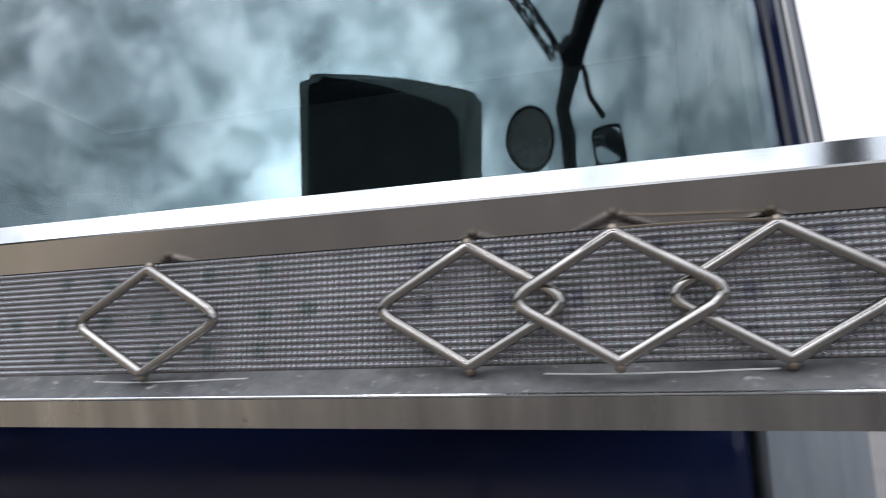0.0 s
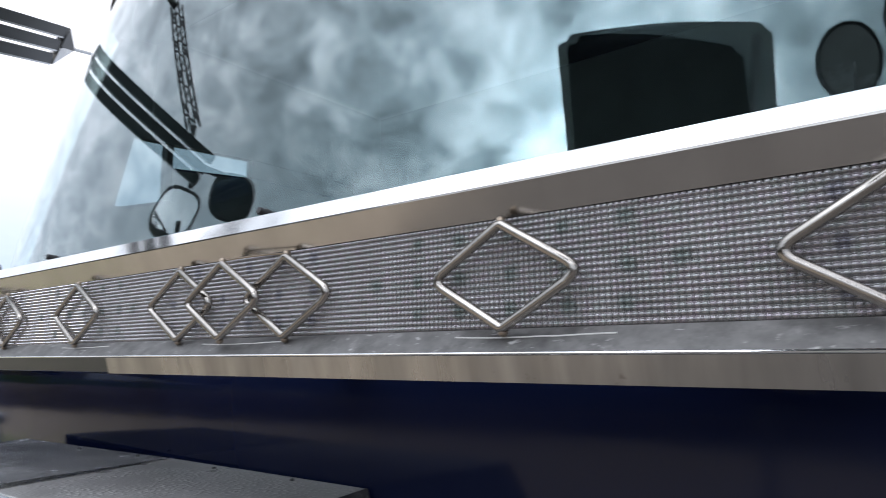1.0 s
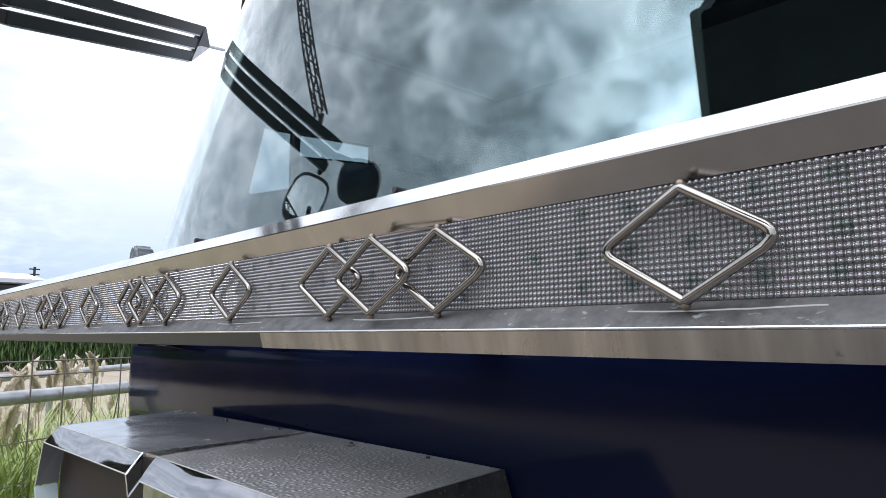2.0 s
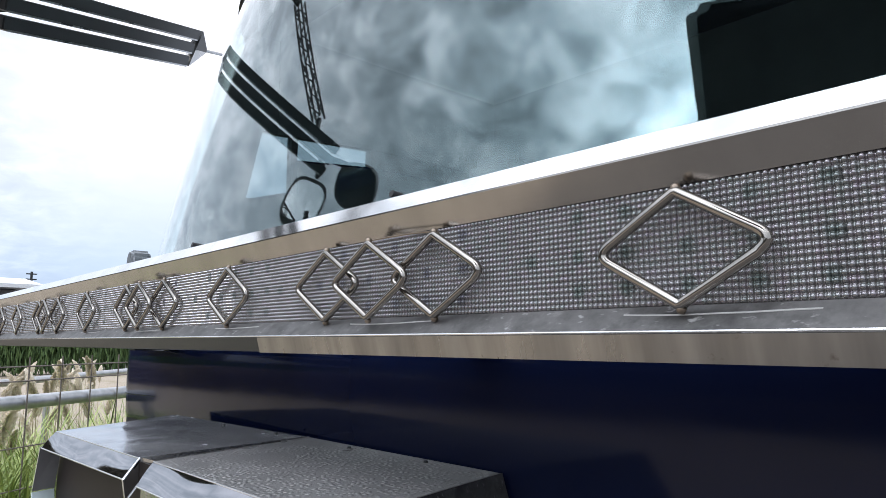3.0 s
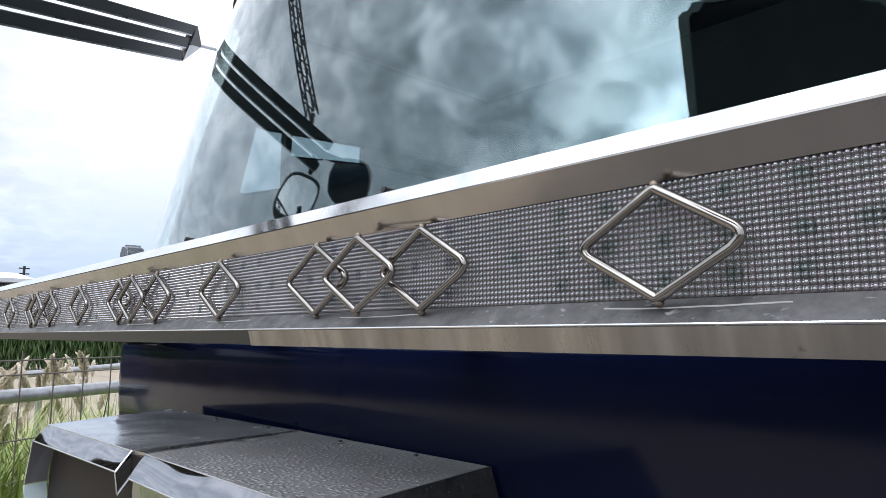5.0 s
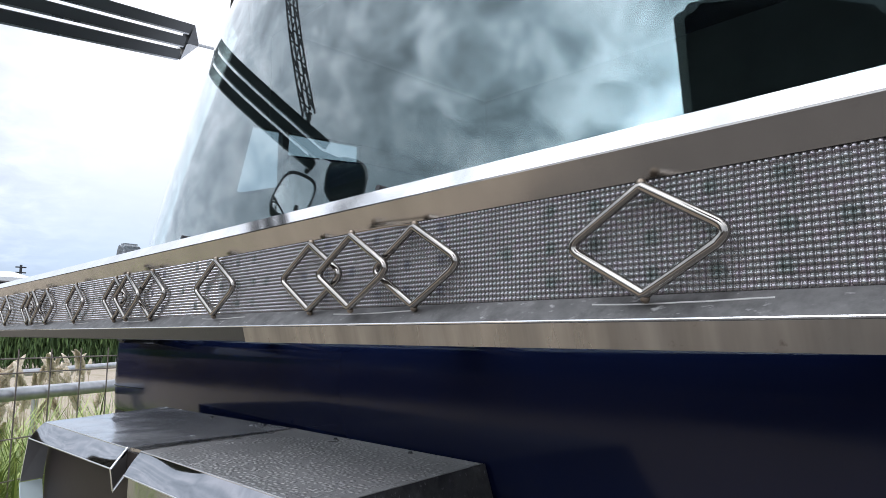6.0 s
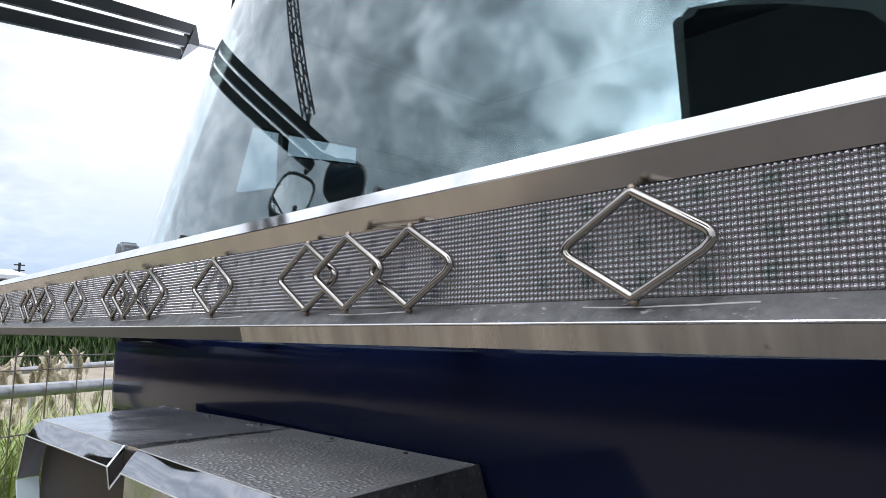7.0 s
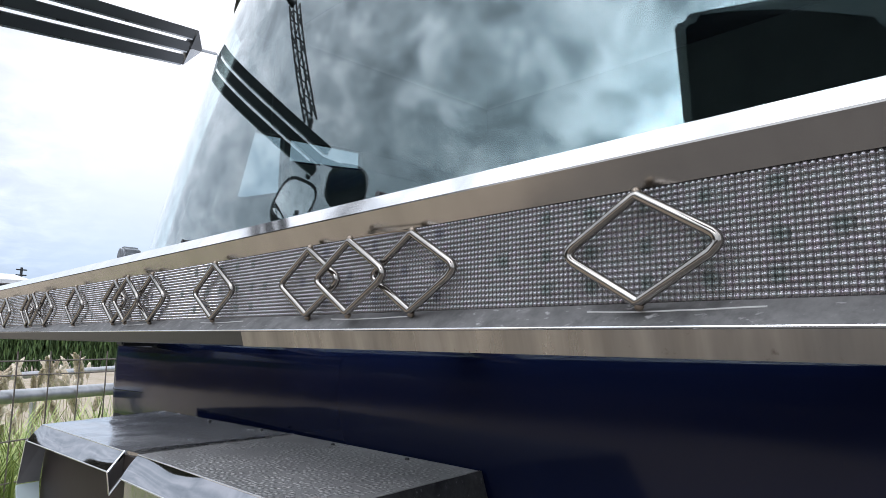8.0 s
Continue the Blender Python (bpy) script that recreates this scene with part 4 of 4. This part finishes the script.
for k in range(-1, 50):
    q = FA + FD * (0.165 * k + 0.04) + FN * 0.036
    if wire is None:
        wire = part("wire", tube([(0, 0, 0), (0, 0, 1.62)], 0.0035, 6), WIRE, fence)
        wire.location = q
    else:
        o = new("wire", wire.data)
        o.parent = fence
        o.location = q
for z in (0.1, 0.3, 0.5, 0.7, 0.9, 1.08, 1.25, 1.52, 1.58):
    part("wire", tube([FA - FD * 0.22 + FN * 0.041 + Vector((0, 0, z)), FA + FD * 8.2 + FN * 0.041 + Vector((0, 0, z))], 0.003, 6), WIRE, fence)

back = tagged(empty("back_fence"), "thin galvanised pipe rail behind the reeds", "fence")
BA, BD = Vector((-4.19, 0.62, 0)), Vector((-1.21, 1.12, 0)).normalized()
part("rail", tube([BA - BD * 0.6 + Vector((0, 0, 1.42)), BA + BD * 9 + Vector((0, 0, 1.42))], 0.024, 12), PIPE, back, "", True)
for k in range(0, 5):
    q = BA + BD * (0.4 + 2.0 * k)
    part("post", tube([q, q + Vector((0, 0, 1.42))], 0.022, 10), PIPE, back, "", True)

# dry field beyond the fence
bm = bmesh.new()
for pts in ([FA - FD * 12 - FN * 0.1, FA + FD * 30 - FN * 0.1, FA + FD * 30 - FN * 40, FA - FD * 12 - FN * 40],):
    lo4 = [bm.verts.new((p.x, p.y, -0.05)) for p in pts]
    hi4 = [bm.verts.new((p.x, p.y, 0.012)) for p in pts]
    bm.faces.new(hi4)
    for i in range(4):
        bm.faces.new((lo4[i], lo4[(i + 1) % 4], hi4[(i + 1) % 4], hi4[i]))
tagged(link_mesh("field", bm, FIELD), "dry tan field with grassy patches beyond the fence", "field", kind="structure")

# ---- plants ----
rng = random.Random(5)


def blade(bm, root, lean, height, width, droop, segs=5):
    d = Vector((math.cos(lean), math.sin(lean), 0))
    s = Vector((-d.y, d.x, 0))
    prev = None
    for i in range(segs + 1):
        t = i / segs
        p = Vector(root) + Vector((0, 0, height * (t - droop * 0.35 * t ** 3))) + d * height * droop * t * t
        w = width * (1 - t) ** 0.6 + 0.0004
        pair = (bm.verts.new(p - s * w / 2), bm.verts.new(p + s * w / 2))
        if prev:
            bm.faces.new((prev[0], prev[1], pair[1], pair[0]))
        prev = pair


def tuft(name, count, height, spread, material, droop):
    bm = bmesh.new()
    for _ in range(count):
        a, r = rng.uniform(0, math.tau), spread * rng.random() ** 0.7
        blade(bm, (r * math.cos(a), r * math.sin(a), 0), a + rng.uniform(-0.8, 0.8), height * rng.uniform(0.55, 1.1), rng.uniform(0.008, 0.015), droop * rng.uniform(0.4, 1.3))
    return bm


def plume(bm, base, lean, length):
    """A feathery sickle: many short soft hairs round a bowed stem, fullest below the middle."""
    d = Vector((math.cos(lean), math.sin(lean), 0))
    for i in range(2000):
        t = rng.random() ** 0.9
        p = Vector(base) + Vector((0, 0, length * (t - 0.16 * t ** 2.4))) + d * length * 0.4 * t ** 1.8
        along = (Vector((0, 0, 1 - 0.38 * t ** 1.4)) + d * 0.72 * t ** 0.8).normalized()
        a = rng.uniform(0, math.tau)
        full = math.sin(math.pi * (0.14 + 0.84 * t)) ** 0.7
        side = Vector((math.cos(a), math.sin(a), 0)) - along * along.dot(Vector((math.cos(a), math.sin(a), 0)))
        out = (side * rng.uniform(0.2, 1.0) * 0.15 * full + along * rng.uniform(0.06, 0.16)) * length
        q = p + out
        s = out.cross(Vector((rng.uniform(-1, 1), rng.uniform(-1, 1), 0.3))).normalized() * rng.uniform(0.003, 0.007)
        m_ = p * 0.4 + q * 0.6
        bm.faces.new([bm.verts.new(v) for v in (p, m_ + s, q, m_ - s)])


def reed(seed):
    rng.seed(seed)
    plant = tagged(empty("pampas_grass"), "clump of dry pampas grass with feathery cream plumes", "pampas grass", "pampas grass clumps")
    part("leaves", tuft("leaves", 60, 0.95, 0.2, GRASS, 0.7), GRASS, plant, "green arching leaves")
    part("dry_leaves", tuft("dry_leaves", 14, 0.95, 0.22, STRAW, 0.8), STRAW, plant, "dry straw leaves")
    for _ in range(5):
        a, r, h = rng.uniform(0, math.tau), rng.uniform(0.02, 0.26), rng.uniform(1.2, 1.5)
        b, lean = Vector((r * math.cos(a), r * math.sin(a), 0)), rng.uniform(0, math.tau)
        tip = b + Vector((0.10 * math.cos(lean), 0.10 * math.sin(lean), h))
        stalk = part("stalk", tube([b, b * 0.5 + tip * 0.5 + Vector((0, 0, 0.02)), tip], 0.0028, 5), STRAW, plant)
        bm = bmesh.new()
        plume(bm, tip - Vector((0, 0, 0.06)), lean, rng.uniform(0.17, 0.26))
        part("plume", bm, PLUME, stalk, "feathery cream plume")
    return plant


kinds = [reed(s) for s in (1, 2, 3)]
spots = []
rng.seed(11)
for off, k in ((0.8, -0.35), (0.9, 0.1), (1.0, 0.5), (1.3, -0.5), (1.4, 0.0), (1.6, 0.45), (2.0, -0.45), (2.1, 0.3), (2.7, -0.1), (3.3, 0.4)):
    spots.append(FA + FD * (0.62 * off + 0.42 + k * (0.55 + 0.2 * off)) - FN * off)
for i in range(12):
    s, off = rng.uniform(3.0, 8.0), rng.uniform(0.9, 3.6)
    spots.append(FA + FD * s - FN * off)
for i, p in enumerate(spots):
    m4 = Matrix.Translation(p) @ pose(0, 0, 0, 0, 0, rng.uniform(0, 360)) @ Matrix.Diagonal((*(rng.uniform(0.85, 1.06),) * 3, 1))
    if i < 3:
        kinds[i].matrix_basis = m4
    else:
        o = copy_thing(kinds[i % 3], m4)

rng.seed(21)
bm = bmesh.new()
for _ in range(4500):
    s, off = rng.uniform(-0.8, 8), rng.uniform(0.08, 1.7) if rng.random() < 0.75 else rng.uniform(1.7, 5)
    p = FA + FD * s - FN * off
    blade(bm, p, rng.uniform(0, math.tau), rng.uniform(0.35, 0.95) * (1.0 if off < 1.0 else 0.6), rng.uniform(0.005, 0.012), rng.uniform(0.2, 0.9), 4)
for _ in range(850):
    # arching clumps close behind the fence
    off = 0.1 + 0.8 * rng.random() ** 1.2
    c = FA + FD * (rng.uniform(-0.5, 1.3) + 0.5 * off) - FN * off
    tall = rng.uniform(1.1, 1.56)
    for _ in range(11):
        blade(bm, c + Vector((rng.uniform(-0.06, 0.06), rng.uniform(-0.06, 0.06), 0)), rng.uniform(0, math.tau), tall * rng.uniform(0.7, 1.05), rng.uniform(0.012, 0.024), rng.uniform(0.25, 0.8), 6)
tagged(link_mesh("tall_grass", bm, GRASS), "tall green and yellow grass along the fence", "grass", kind="stuff")


def thicket(name, label, lo, hi, count, size, seed, mat, fall=0.0, upright=False):
    """A far band of bushes: many small leaf clumps on heaped mounds."""
    rng.seed(seed)
    bm = bmesh.new()
    lo, hi = Vector(lo), Vector(hi)
    n, wide = 26, 0.16 if upright else 0.45
    tops = [rng.uniform(0.6, 1.0) for _ in range(n + 1)]
    for _ in range(count):
        t = rng.random()
        k = t * n
        top = tops[int(k)] * (1 - k % 1) + tops[min(n, int(k) + 1)] * (k % 1)
        base = Vector((lo.x + (hi.x - lo.x) * t, lo.y + (hi.y - lo.y) * t, 0))
        p = base + Vector((rng.uniform(-1, 1) * 0.8, rng.uniform(-1, 1) * 0.8, 0))
        top *= 1.0 - fall * t
        p.z = lo.z + (hi.z - lo.z) * top * rng.random() ** 0.6
        q = Euler((rng.uniform(0, 6), rng.uniform(0, 6), rng.uniform(0, 6))).to_matrix()
        if upright:
            q = Euler((rng.uniform(-0.4, 0.4), rng.uniform(-0.4, 0.4) + 1.57, rng.uniform(0, 6))).to_matrix()
        r = size * rng.uniform(0.5, 1.2)
        bm.faces.new([bm.verts.new(p + q @ Vector(v) * r) for v in ((-1, 0, 0), (0, -wide, 0.1), (1, 0, 0), (0, wide, 0.1))])
    return tagged(link_mesh(name, bm, mat), label, "bushes", kind="stuff")


thicket("hedge", "dark green hedge behind the dry field", (-33.0, -20.0, 0), (-44.0, 45.0, 3.6), 110000, 0.3, 3, HEDGE, 0.0, True)
# out of view: scrub added only to mottle the navy panel's reflection
thicket("low_scrub", "unseen low scrub added to mottle reflections in the panel", (-32.0, -5.0, 0), (18.0, -26.0, 1.7), 26000, 0.22, 6, STUBBLE, 0.0)
# out of view: trees sized so that steel and paint mirror something dark
thicket("far_bushes", "brown green trees out of view, added for dark reflections", (-70.0, 1.0, 0), (60.0, -100.0, 17.0), 80000, 0.6, 4, SCRUB, 0.7)

# ---- shed and pole far away ----
shed = tagged(empty("shed"), "long low shed with a white sheet roof", "shed")
part("wall", box((-84.0, -30.0, 0), (-71.0, 13.0, 6.3)), SHEDWALL, shed)
part("roof", prism([(-85.5, 6.7), (-77.5, 7.9), (-69.0, 6.75), (-69.0, 6.4), (-85.5, 6.4)], "y", -31.0, 14.6), ROOFWHITE, shed, "white sheet metal roof")
pole = tagged(empty("utility_pole"), "wooden utility pole with crossarms far off", "utility pole")
PO = Vector((-130.0, 25.6, 0))
part("mast", tube([PO, PO + Vector((0, 0, 13.3))], 0.2, 10), PLASTIC, pole, "", True)
for z in (11.9, 12.8):
    part("crossarm", box(PO + Vector((-0.1, -0.8, z)), PO + Vector((0.1, 0.8, z + 0.2))), PLASTIC, pole)
